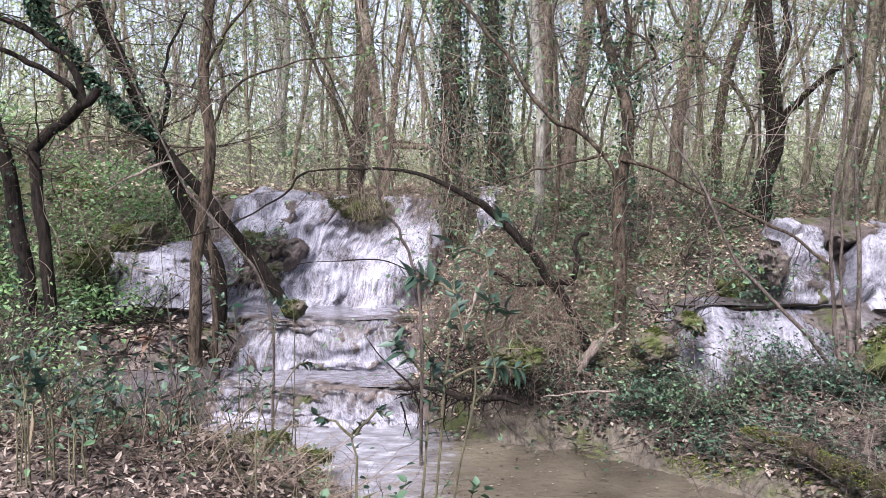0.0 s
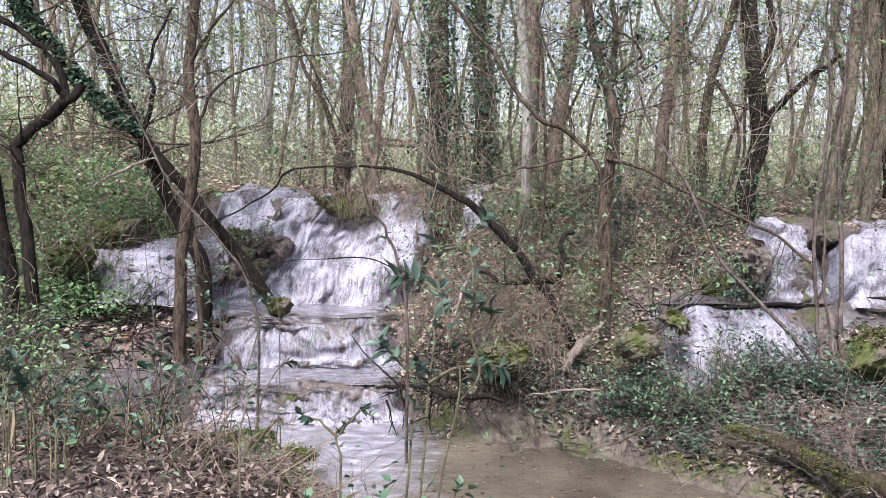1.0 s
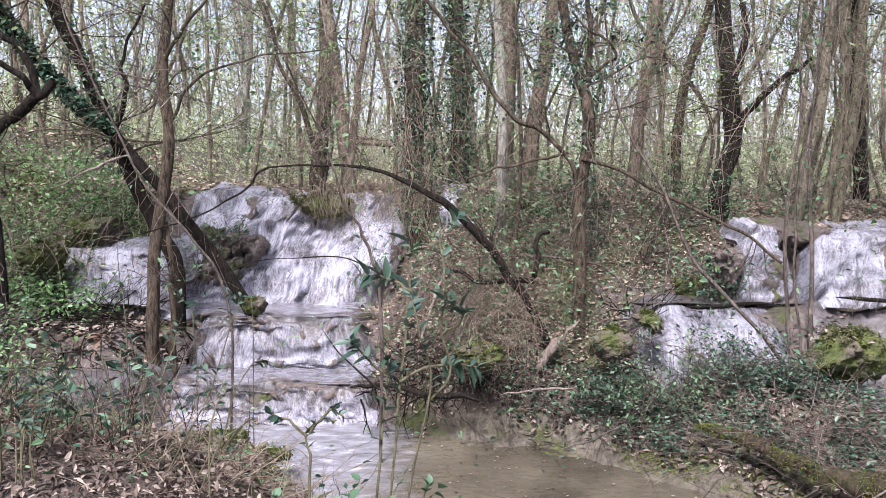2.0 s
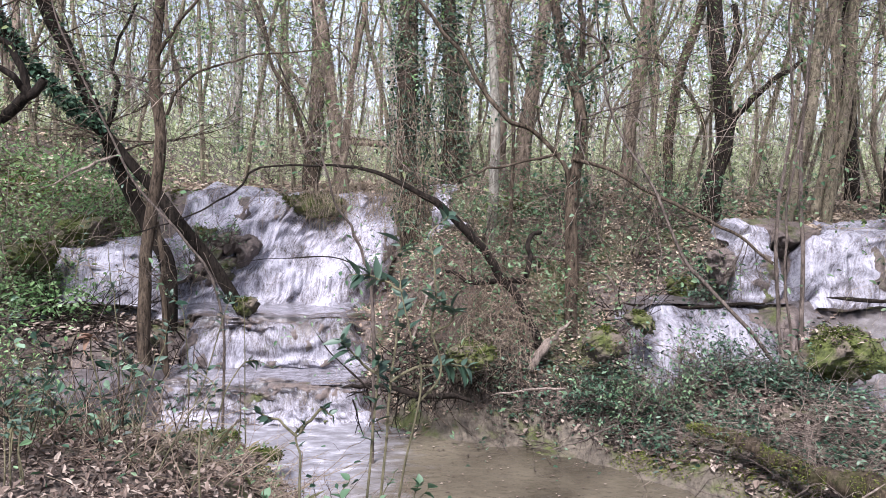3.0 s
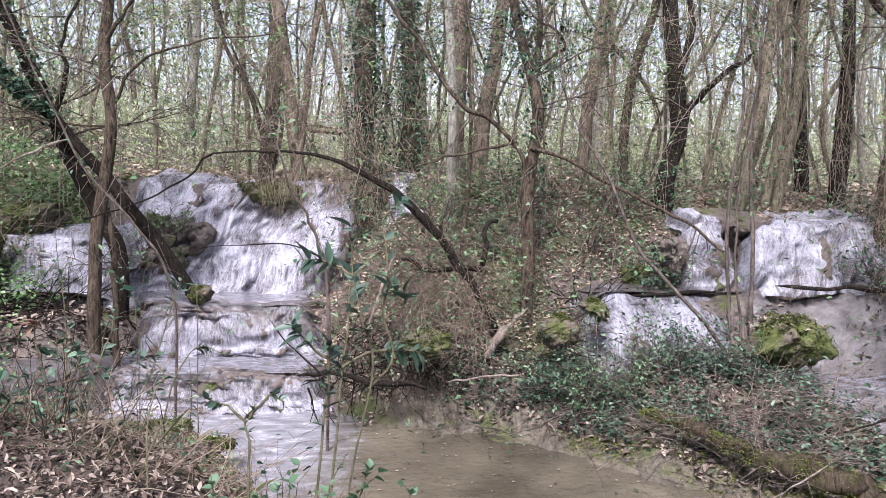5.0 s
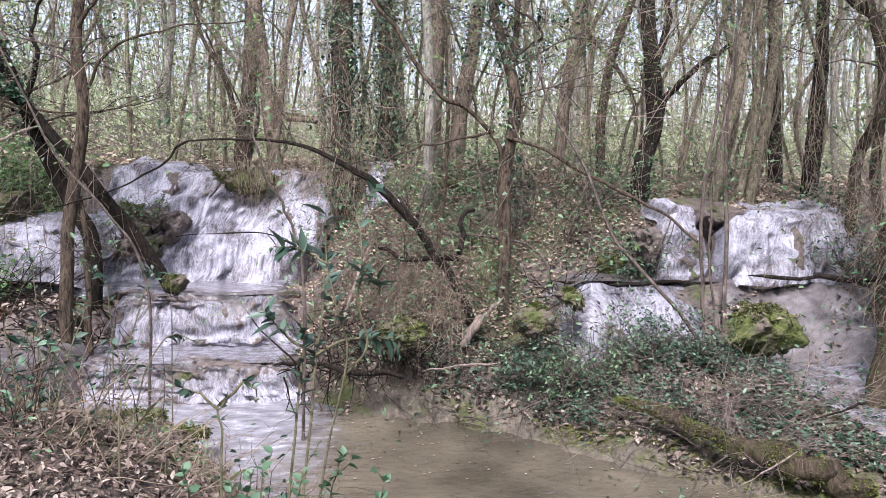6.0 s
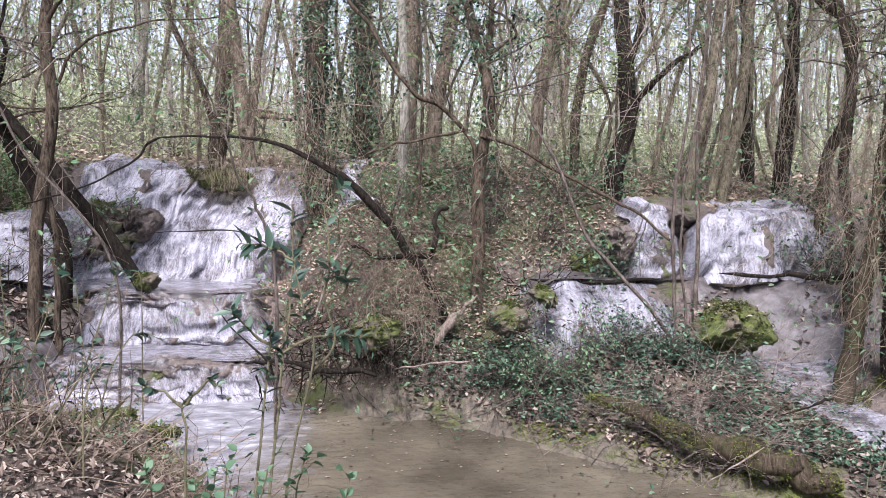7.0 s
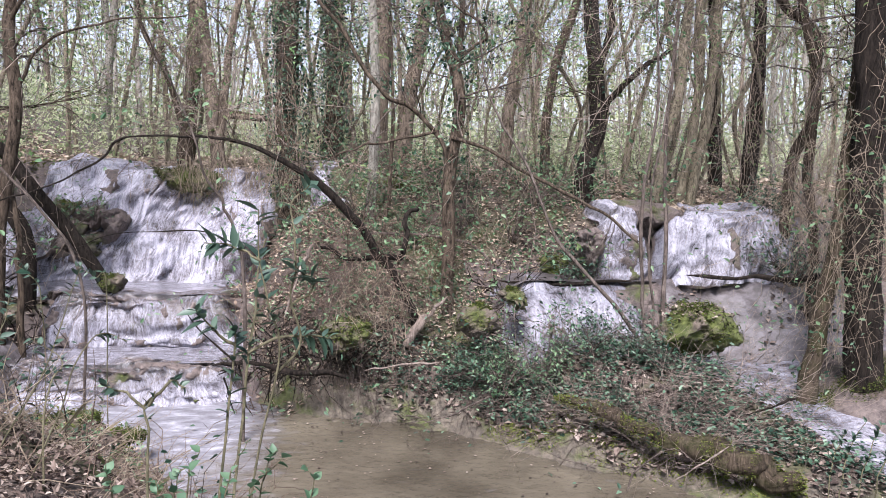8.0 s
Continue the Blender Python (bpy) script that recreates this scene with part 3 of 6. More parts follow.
fall("waterfall", 4.3, 5.8, [(7.75, 1.2), (7.85, 1.4), (7.98, 1.75), (8.1, 1.9), (8.4, 1.95), (8.9, 1.98)], "white curtain of the upper side fall", M_VEIL, wander=0.1, seed=6, ridge=0.05, sweep=0.45, edge=0.12, bare=-0.4)

fall("waterfall", 0.36, 0.82, [(9.45, 1.86), (9.75, 2.03), (10.05, 2.18), (10.4, 2.28), (10.9, 2.3)], "thin white spill beside the big trunk", wander=0.04, seed=9, ridge=0.03, edge=0.12, bare=-0.5)

# ---------------------------------------------------------------- growing things


def perp(d):
    v = np.cross(d, RNG.standard_normal(3))
    return v / (np.linalg.norm(v) + 1e-9)


def sprout(g, start, way, length, r, level, tips, droop=0.15, bend=0.35, kids=3, sides=4):
    """A twig that wanders and forks; its outer points go into tips."""
    k = 5 if length > 0.5 else 3
    p, d = np.array(start, float), np.array(way, float)
    d /= np.linalg.norm(d) + 1e-9
    pts = [p]
    for _ in range(k):
        d = d + RNG.standard_normal(3) * bend * 0.5 + np.array([0, 0, -droop * 0.3])
        d /= np.linalg.norm(d)
        p = p + d * length / k
        pts.append(p)
    pts = np.array(pts)
    g.tube(pts, [r, r * 0.35], sides)
    tips.extend(pts[k // 2:])
    if level > 0:
        for _ in range(kids):
            i = RNG.integers(1, k + 1)
            w = pts[i] - pts[i - 1]
            w = w / np.linalg.norm(w) + perp(w) * RNG.uniform(0.5, 1.1)
            sprout(g, pts[i], w, length * RNG.uniform(0.45, 0.75), r * 0.55, level - 1, tips, droop, bend, kids, 3)
    return pts


def around(line, radii, n, t0=0.0, t1=1.0, off=0.02):
    """n points on the skin of a trunk."""
    t = RNG.uniform(t0, t1, n)
    i = t * (len(line) - 1)
    a = np.floor(i).astype(int).clip(0, len(line) - 2)
    p = line[a] + (line[a + 1] - line[a]) * (i - a)[:, None]
    r = np.interp(t, np.linspace(0, 1, len(radii)), radii) + off
    th = RNG.uniform(0, 2 * np.pi, n)
    q = p.copy()
    q[:, 0] += np.cos(th) * r * RNG.uniform(0.8, 1.5, n)
    q[:, 1] += np.sin(th) * r * RNG.uniform(0.8, 1.5, n)
    return q


def tree(label, path, r0, r1, mat=None, limbs=(), twigs=10, twig_len=0.8, leaves=300, leaf_mat=None, leaf=0.05, ivy=0, ivy_span=(0, 1), vines=0, rise=3.0, crown=80,
         group="", name="tree", twig_from=0.4):
    """A tree: trunk through path, given limbs, random twigs with leaves, ivy and dry vines on the trunk, and a crown above."""
    mat, leaf_mat = mat or M_BARK, leaf_mat or M_CANOPY
    path = [tuple(p) for p in path]
    gz = float(land(path[0][0], path[0][1]))
    if path[0][2] > gz - 0.03:
        path = [(path[0][0], path[0][1], gz - 0.1)] + ([] if path[0][2] - gz < 0.15 else [path[0]]) + path[1:]
    base = path[0]
    ob = thing(name, base, label, "tree", group)
    top = np.array(path[-1])
    if rise:
        d = np.array(path[-1]) - np.array(path[-2])
        d = d / np.linalg.norm(d) * 0.5 + np.array([0, 0, 0.5])
        path = path + [tuple(top + d * rise * 0.5), tuple(top + d * rise + RNG.standard_normal(3) * 0.2)]
    line = curve(path, 12 + 7 * len(path), 0.006)
    radii = [r0 * (1.25 if r0 > 0.077 else 1.1), r0 * 1.05, r0, (r0 + r1) / 2, r1, r1 * (0.75 if rise else 0.7)]
    g = Geo()
    g.tube(line, radii, 12, 0.06 if r0 > 0.07 else 0.035)
    trunk = part("trunk", g, mat, ob)
    tips, tw = [], Geo()
    for pts, ra, rb in limbs:
        ln = curve(pts, 8 + 7 * len(pts), 0.008)
        g = Geo()
        g.tube(ln, [ra, (ra + rb) / 2, rb], 8, 0.04)
        part("limb", g, mat, ob)
        for _ in range(max(2, twigs // 4)):
            i = RNG.integers(len(ln) // 3, len(ln) - 1)
            d = ln[i + 1] - ln[i]
            sprout(tw, ln[i], d / np.linalg.norm(d) * 0.6 + perp(d), twig_len * RNG.uniform(0.4, 0.9), rb * 0.4, 2, tips)
    for _ in range(twigs):
        i = int(RNG.uniform(twig_from, 0.98) * (len(line) - 1))
        d = perp(np.array([0, 0, 1.0])) + np.array([0, 0, RNG.uniform(-0.1, 0.8)])
        sprout(tw, line[i], d, twig_len * RNG.uniform(0.5, 1.4), min(0.012, r1 * 0.35), 2, tips)
    ctips = []
    if crown:
        for _ in range(7):
            i = int(RNG.uniform(0.75, 0.99) * (len(line) - 1))
            d = perp(np.array([0, 0, 1.0])) + np.array([0, 0, RNG.uniform(0.2, 1.0)])
            sprout(tw, line[i], d, RNG.uniform(1.2, 2.2), r1 * 0.4, 2, ctips, droop=0.0)
    if tw.v:
        part("twig_spray", tw, M_TWIG if mat is not M_BARK_DARK else M_BARK, ob)
    g = Geo()
    if leaves and tips:
        t = np.array(tips)
        g.leaves(t[RNG.integers(0, len(t), leaves)] + RNG.standard_normal((leaves, 3)) * 0.06, leaf, 0.5, 0.2)
    if crown and ctips:
        t = np.array(ctips)
        g.leaves(t[RNG.integers(0, len(t), crown)] + RNG.standard_normal((crown, 3)) * 0.15, leaf * 1.1, 0.55, 0.2)
    if g.v:
        part("crown", g, leaf_mat, ob, smooth=False)
    if ivy:
        g = Geo()
        q = around(line, radii, int(ivy * 1.4), *ivy_span, off=0.03)
        g.leaves(q, 0.042, 0.8, 0.1, way=np.array([0, 0, -0.6]))
        part("ivy", g, M_IVY, trunk, "dark green ivy climbing the bark", smooth=False)
    if vines:
        g = Geo()
        for _ in range(vines):
            q = around(line, radii, 1, 0.15, 0.95, 0.04)[0]
            n = 9
            drop = RNG.uniform(0.4, 1.6)
            v = q + np.stack([np.linspace(0, RNG.normal() * 0.25, n), np.linspace(0, RNG.normal() * 0.2, n), -np.linspace(0, drop, n)], -1)
            v[1:] += RNG.standard_normal((n - 1, 3)) * 0.035
            v[:, :2] += np.outer(np.linspace(0, 1, n) ** 0.5, RNG.standard_normal(2) * 0.12)
            g.tube(curve(v, 16), [RNG.uniform(0.002, 0.005), 0.002], 3)
        part("vine_veil", g, M_VINE, trunk, "pale dry vines hanging against the bark")
    return ob


def tangle(name, label, boxes, n, length, r, mat, hang=0.0, level=0, leaves=0, leaf_mat=None, leaf=0.04, category="branches", bend=0.5, kids=2, sides=3, over=False):
    """A thicket of thin strands inside boxes (x0, x1, y0, y1, z0, z1); hang 1: they hang straight down."""
    g, tips = Geo(), []
    for b in boxes:
        for _ in range(n // len(boxes)):
            p = np.array([RNG.uniform(b[0], b[1]), RNG.uniform(b[2], b[3]), RNG.uniform(b[4], b[5])])
            if over:
                p[2] += float(land(p[0], p[1]))
            d = RNG.standard_normal(3)
            if over:
                d[2] = abs(d[2]) * 0.4
            d = d * (1 - hang) + np.array([RNG.normal() * 0.15, RNG.normal() * 0.15, -1.0]) * hang
            sprout(g, p, d, length * RNG.uniform(0.4, 1.4), r * RNG.uniform(0.6, 1.4), level, tips, 0.1 + hang, bend * (1 - 0.5 * hang), kids, sides)
    ob = new(name, g.mesh(name, mat))
    tagged(ob, label, category, kind="stuff")
    if leaves:
        g = Geo()
        t = np.array(tips)
        g.leaves(t[RNG.integers(0, len(t), leaves)] + RNG.standard_normal((leaves, 3)) * 0.04, leaf, 0.5, 0.2)
        lf = part("foliage", g, leaf_mat, ob, smooth=False)
        lf["kind"] = "stuff"
    return ob


def scatter(name, label, n, x0, x1, y0, y1, size, mat, keep, lift=(0.0, 0.02), up=1.0, width=0.5, category="leaves", way=None):
    """Leaves strewn over the ground where keep(x, y) allows; lift: heights above it."""
    x, y = RNG.uniform(x0, x1, n), RNG.uniform(y0, y1, n)
    k = RNG.uniform(0, 1, n) < keep(x, y)
    x, y = x[k], y[k]
    z = land(x, y) + RNG.uniform(*lift, len(x))
    g = Geo()
    g.leaves(np.stack([x, y, z], -1), size, width, up, way=way)
    return tagged(new(name, g.mesh(name, mat, False)), label, category, kind="stuff")
# trees about the falls, nearest first
tree("slender brown tree with a mossy foot beside the ledge", [(-2.57, 8.18, 0.89), (-2.55, 8.3, 1.67), (-2.44, 8.47, 2.84), (-2.54, 8.64, 3.56), (-2.53, 8.93, 4.38)], 0.062, 0.052,
     limbs=[([(-2.53, 8.65, 3.62), (-2.28, 8.58, 3.97), (-1.93, 8.42, 4.34)], 0.025, 0.012), ([(-2.44, 8.48, 2.96), (-2.13, 8.43, 3.42), (-1.53, 8.35, 3.64), (-0.81, 8.15, 3.7)], 0.018, 0.006)], twigs=12, leaves=120, mat=M_BARK)
tree("broken bare stems beside the slender tree", [(-2.4, 8.3, 1.1), (-2.41, 8.34, 1.55), (-2.47, 8.38, 1.96)], 0.032, 0.025, mat=M_BARK, twigs=4, twig_len=0.4, leaves=0, rise=0, crown=0)
tree("dark leaning trunk resting across the ledge, mossy at its foot", [(-1.65, 9.08, 0.9), (-2.01, 8.98, 1.41), (-2.41, 8.88, 1.96), (-2.82, 8.84, 2.49), (-3.16, 8.78, 2.89), (-3.74, 8.64, 3.51), (-4.18, 8.5, 4.18)], 0.06, 0.055, mat=M_BARK_DARK, twigs=14, leaves=150, ivy=2600, ivy_span=(0.5, 0.98), vines=14, rise=1.5)
tree("dark leaning trunk above the side fall", [(-2.56, 9.03, 1.4), (-2.79, 9.08, 1.88), (-3.01, 9.03, 2.39), (-3.22, 8.98, 2.93), (-3.36, 8.92, 3.32), (-3.55, 8.97, 3.79), (-3.8, 8.93, 4.38)], 0.074, 0.074,
     limbs=[([(-3.2, 8.98, 2.86), (-3.01, 8.92, 3.35), (-3.07, 8.95, 3.66), (-2.82, 9.02, 4.28)], 0.03, 0.012)], mat=M_BARK_DARK, twigs=12, leaves=120, ivy=250, ivy_span=(0.3, 0.9), vines=10)
tree("crooked grey tree with an elbowed trunk on the bank", [(-3.75, 7.54, 1.54), (-3.8, 7.58, 2.02), (-3.88, 7.64, 2.6), (-3.87, 7.66, 2.77), (-3.64, 7.68, 2.97), (-3.36, 7.6, 3.16), (-3.22, 7.61, 3.31)], 0.055, 0.05,
     limbs=[([(-3.36, 7.6, 3.14), (-3.47, 7.51, 3.33), (-3.73, 7.43, 3.51), (-4.09, 7.34, 3.64)], 0.032, 0.025), ([(-3.36, 7.6, 3.16), (-3.51, 7.64, 3.55), (-3.83, 7.66, 3.81), (-4.26, 7.68, 4.02)], 0.035, 0.028)], mat=M_BARK_DARK, twigs=10, leaves=200, rise=0.0, crown=0, vines=10)
tree("dark slanting trunk at the edge of the bank", [(-4.17, 7.94, 1.54), (-4.27, 7.99, 2.04), (-4.32, 7.95, 2.66), (-4.48, 8.01, 3.22), (-4.71, 8.1, 4.21)], 0.07, 0.05, mat=M_BARK_DARK, twigs=8, leaves=100, ivy=200)
tree("slender dark tree forking on the island", [(1.77, 7.87, 0.8), (1.79, 8.04, 1.58), (1.8, 8.21, 2.26), (1.9, 8.37, 2.84), (1.9, 8.52, 3.32), (1.81, 8.66, 3.71), (1.71, 8.93, 4.38)], 0.064, 0.05,
     limbs=[([(1.9, 8.52, 3.32), (1.97, 8.67, 3.8), (1.99, 8.94, 4.51)], 0.04, 0.025), ([(1.77, 8.22, 2.38), (1.68, 8.25, 2.67), (1.48, 8.27, 2.87), (1.11, 8.29, 3.08), (0.86, 8.43, 3.42), (0.57, 8.57, 3.85), (0.19, 8.72, 4.34)], 0.026, 0.02), ([(1.82, 8.25, 2.65), (2.24, 8.04, 2.51), (2.62, 7.81, 2.28), (2.98, 7.59, 2.07), (3.26, 7.47, 1.92), (3.56, 7.35, 1.68)], 0.02, 0.014), ([(1.89, 8.53, 3.43), (2.23, 8.56, 3.79), (1.97, 8.48, 3.95), (1.73, 8.5, 4.18)], 0.018, 0.01), ([(1.68, 8.26, 2.71), (1.29, 8.15, 2.62), (0.94, 8.04, 2.54), (0.56, 7.92, 2.39)], 0.016, 0.01)], mat=M_BARK, twigs=14, leaves=260, ivy=160, ivy_span=(0.2, 0.8), vines=16)
tree("bent trunk arching out over the falls from the island", [(1.44, 7.67, 0.84), (1.21, 7.66, 1.24), (0.97, 7.64, 1.55), (0.76, 7.57, 1.86), (0.51, 7.49, 2.1), (0.32, 7.46, 2.26), (0.03, 7.47, 2.4), (-0.23, 7.48, 2.51), (-0.55, 7.54, 2.56), (-0.88, 7.64, 2.55), (-1.3, 7.74, 2.53)], 0.04, 0.012,
     limbs=[([(1.01, 7.63, 1.5), (1.22, 7.63, 1.47), (1.3, 7.7, 1.68), (1.3, 7.77, 1.87), (1.43, 7.88, 1.92)], 0.03, 0.022), ([(0.98, 7.63, 1.47), (0.73, 7.53, 1.46), (0.46, 7.44, 1.58)], 0.028, 0.014), ([(-1.3, 7.74, 2.53), (-1.6, 7.71, 2.25), (-2.09, 7.68, 2.01), (-2.47, 7.67, 1.9)], 0.012, 0.006)], mat=M_BARK_DARK, twigs=9, twig_len=0.5, leaves=60, rise=0, crown=0)
tree("big ivy-clad trunk standing at the lip of the falls", [(0.18, 10.38, 1.82), (0.12, 10.55, 2.55), (0.1, 10.76, 3.67), (0.12, 11.08, 4.83)], 0.15, 0.13, mat=M_BARK, ivy=2600, ivy_span=(0.15, 0.9), vines=90, twigs=10, leaves=400, leaf_mat=M_IVY)
tree("straight brown trunk behind the falls", [(1.32, 10.62, 2.18), (1.34, 10.79, 2.93), (1.38, 10.99, 3.92), (1.38, 11.28, 4.87)], 0.105, 0.092, mat=M_BARK_PALE, twigs=8, leaves=300, vines=6)
tree("straight brown trunk behind the falls", [(1.7, 11.02, 2.16), (1.75, 11.19, 2.94), (1.94, 11.4, 4.04), (2.08, 11.7, 4.95)], 0.098, 0.082, mat=M_BARK_PALE, twigs=8, leaves=300, vines=6)
tree("ivy-clad trunk behind the falls", [(0.74, 11.42, 2.19), (0.78, 11.62, 3.2), (0.74, 11.82, 4.18), (0.7, 12.11, 5.04)], 0.115, 0.1, mat=M_BARK, ivy=2200, twigs=8, leaves=400, leaf_mat=M_IVY)
tree("pale reddish tree with split stems above the falls", [(-0.76, 11.22, 2.16), (-0.89, 11.41, 3.11), (-1.04, 11.62, 4.15), (-1.17, 11.8, 4.97)], 0.085, 0.07,
     limbs=[([(-0.79, 11.26, 2.55), (-0.69, 11.45, 3.5), (-0.56, 11.64, 4.39), (-0.44, 11.81, 5.13)], 0.06, 0.04), ([(-0.83, 11.39, 2.87), (-0.66, 11.29, 2.88), (-0.19, 11.09, 2.86)], 0.05, 0.03)], mat=M_BARK_PALE, twigs=10, leaves=200, vines=26)
tree("dark trunk deeper in the wood", [(-1.36, 12.54, 2.33), (-1.28, 12.79, 3.88), (-1.31, 13.23, 5.27)], 0.11, 0.09, mat=M_BARK, twigs=8, leaves=300, ivy=200)
tree("thin forked tree above the falls", [(-1.1, 10.82, 2.21), (-1.33, 10.91, 3.16), (-1.55, 10.96, 3.61), (-1.72, 11.09, 3.93)], 0.035, 0.02, mat=M_BARK, twigs=10, leaves=120, rise=1.5)
tree("dark forked tree on the terrace", [(3.79, 9.39, 1.99), (3.75, 9.43, 2.35), (3.94, 9.59, 2.95), (3.92, 9.76, 3.7), (3.93, 10.05, 4.61)], 0.105, 0.09,
     limbs=[([(3.98, 9.58, 2.92), (4.05, 9.51, 3.21), (4.24, 9.43, 3.43), (4.54, 9.46, 3.69), (4.78, 9.38, 3.87)], 0.05, 0.025), ([(3.97, 9.75, 3.63), (4.12, 9.8, 4.1), (4.13, 9.95, 4.59)], 0.05, 0.035)], mat=M_BARK_DARK, twigs=10, leaves=250, vines=10, ivy=120)
tree("vine-covered brown trunk on the terrace", [(2.75, 9.69, 1.97), (2.82, 9.86, 2.69), (2.98, 10.05, 3.59), (3.18, 10.36, 4.68)], 0.075, 0.065, mat=M_BARK_PALE, twigs=8, leaves=200, vines=46)
tree("vine-covered trunk on the terrace", [(3.46, 10.2, 2.05), (3.5, 10.29, 2.91), (3.68, 10.48, 3.85), (4.01, 10.67, 4.74)], 0.06, 0.05, mat=M_BARK, twigs=8, leaves=200, vines=40, ivy=150)
tree("slanting brown trunk behind the side fall", [(4.57, 9.18, 1.9), (4.73, 9.35, 2.62), (4.98, 9.53, 3.34), (5.18, 9.85, 4.57)], 0.066, 0.058, mat=M_BARK_OLIVE, twigs=8, leaves=250, vines=7)
tree("slanting brown trunk behind the side fall", [(5.24, 9.58, 1.88), (5.45, 9.76, 2.69), (5.64, 9.95, 3.58), (5.84, 10.26, 4.66)], 0.064, 0.056, mat=M_BARK_OLIVE, twigs=8, leaves=250, vines=7)
tree("slim leaning trunk hung with dry vines, mossy at its foot", [(4.82, 6.3, 0.48), (4.93, 6.38, 1.03), (5.1, 6.48, 1.7), (5.22, 6.58, 2.32), (5.34, 6.7, 3.0), (5.41, 6.8, 3.73)], 0.085, 0.07, mat=M_BARK_MOSS, twigs=12, leaves=150, vines=45, ivy=90)
tree("tall dark trunk hung with dry vines beside the side stream", [(5.28, 6.15, 0.51), (5.23, 6.2, 1.18), (5.22, 6.28, 1.73), (5.27, 6.4, 2.48), (5.31, 6.5, 3.24), (5.35, 6.62, 4.01)], 0.14, 0.135, mat=M_BARK_DARK, twigs=12, leaves=200, vines=80, ivy=80)
tree("pale slanting trunk in the wood", [(5.17, 9.72, 1.9), (5.34, 9.8, 2.83), (5.44, 9.89, 3.72), (5.41, 10.01, 4.6)], 0.055, 0.045, mat=M_BARK_OLIVE, twigs=8, leaves=200, vines=14)
tree("dark straight trunk in the wood", [(6.42, 11.03, 2.01), (6.38, 11.19, 3.22), (6.39, 11.31, 4.23), (6.36, 11.4, 4.9)], 0.085, 0.07, mat=M_BARK_DARK, twigs=8, leaves=250)
tree("dark straight trunk in the wood", [(6.32, 10.02, 1.95), (6.42, 10.15, 3.18), (6.48, 10.25, 4.11), (6.48, 10.33, 4.73)], 0.09, 0.07, mat=M_BARK_DARK, twigs=8, leaves=250, vines=12)
tree("grey slanting trunk in the wood", [(5.65, 8.06, 1.69), (5.7, 8.15, 2.44), (5.94, 8.18, 3.08), (5.93, 8.29, 3.97), (5.58, 8.4, 4.33)], 0.06, 0.05, mat=M_BARK, twigs=10, leaves=200, vines=30)
tree("slanting trunk veiled with dry vines", [(5.58, 7.46, 1.63), (5.51, 7.57, 2.45), (5.58, 7.66, 3.28), (5.43, 7.8, 4.22)], 0.05, 0.045, mat=M_BARK, twigs=10, leaves=150, vines=40)
# bare saplings on the banks
tree("thin grey sapling on the terrace bank", [(3.65, 7.26, 0.73), (3.61, 7.3, 1.2), (3.58, 7.37, 1.87), (3.67, 7.52, 2.39), (3.84, 7.69, 3.08), (3.84, 7.87, 3.85)], 0.018, 0.0099, mat=M_TWIG, twigs=9, twig_len=0.5, leaves=90, leaf_mat=M_SHRUB, rise=1.2, crown=60, name='sapling', twig_from=0.15)
tree("thin grey sapling on the terrace bank", [(3.69, 7.15, 0.73), (3.65, 7.22, 1.42), (3.69, 7.4, 2.13), (3.9, 7.59, 3.08), (4, 7.77, 3.83)], 0.012, 0.0066, mat=M_TWIG, twigs=9, twig_len=0.5, leaves=90, leaf_mat=M_SHRUB, rise=1.2, crown=60, name='sapling', twig_from=0.15)
tree("slanting bare stem on the terrace bank", [(3.56, 7.15, 0.73), (3.17, 7.2, 1.19), (2.9, 7.33, 1.48), (2.68, 7.46, 1.81), (2.4, 7.74, 2.55), (2.18, 7.88, 2.93)], 0.018, 0.0099, mat=M_TWIG, twigs=9, twig_len=0.5, leaves=90, leaf_mat=M_SHRUB, rise=1.2, crown=60, name='sapling', twig_from=0.15)
tree("thin stem beside the pool bank", [(-0.19, 6.72, 1.38), (-0.24, 6.75, 1.69), (-0.33, 6.78, 1.98), (-0.5, 6.8, 2.22)], 0.014, 0.0077, mat=M_TWIG, twigs=9, twig_len=0.5, leaves=90, leaf_mat=M_SHRUB, rise=1.2, crown=60, name='sapling', twig_from=0.15)
tree("thin upright sapling on the island", [(1.16, 8.54, 1.52), (1.23, 8.69, 2.06), (1.28, 8.87, 2.86), (1.26, 9.07, 3.8)], 0.022, 0.0121, mat=M_BARK, twigs=9, twig_len=0.5, leaves=90, leaf_mat=M_SHRUB, rise=1.2, crown=60, name='sapling', twig_from=0.15)
tree("crooked sapling on the island slope", [(2.35, 8.2, 1.12), (2.26, 8.22, 1.38), (1.99, 8.34, 1.55), (1.3, 8.45, 1.62), (0.7, 8.55, 1.61)], 0.014, 0.0077, mat=M_TWIG, twigs=9, twig_len=0.5, leaves=90, leaf_mat=M_SHRUB, rise=1.2, crown=60, name='sapling', twig_from=0.15)
tree("thin sapling deeper on the terrace", [(3.95, 7.5, 1.16), (3.99, 7.67, 1.9), (4.02, 7.87, 2.82), (4.16, 8.05, 3.66)], 0.02, 0.011, mat=M_TWIG, twigs=9, twig_len=0.5, leaves=90, leaf_mat=M_SHRUB, rise=1.2, crown=60, name='sapling', twig_from=0.15)
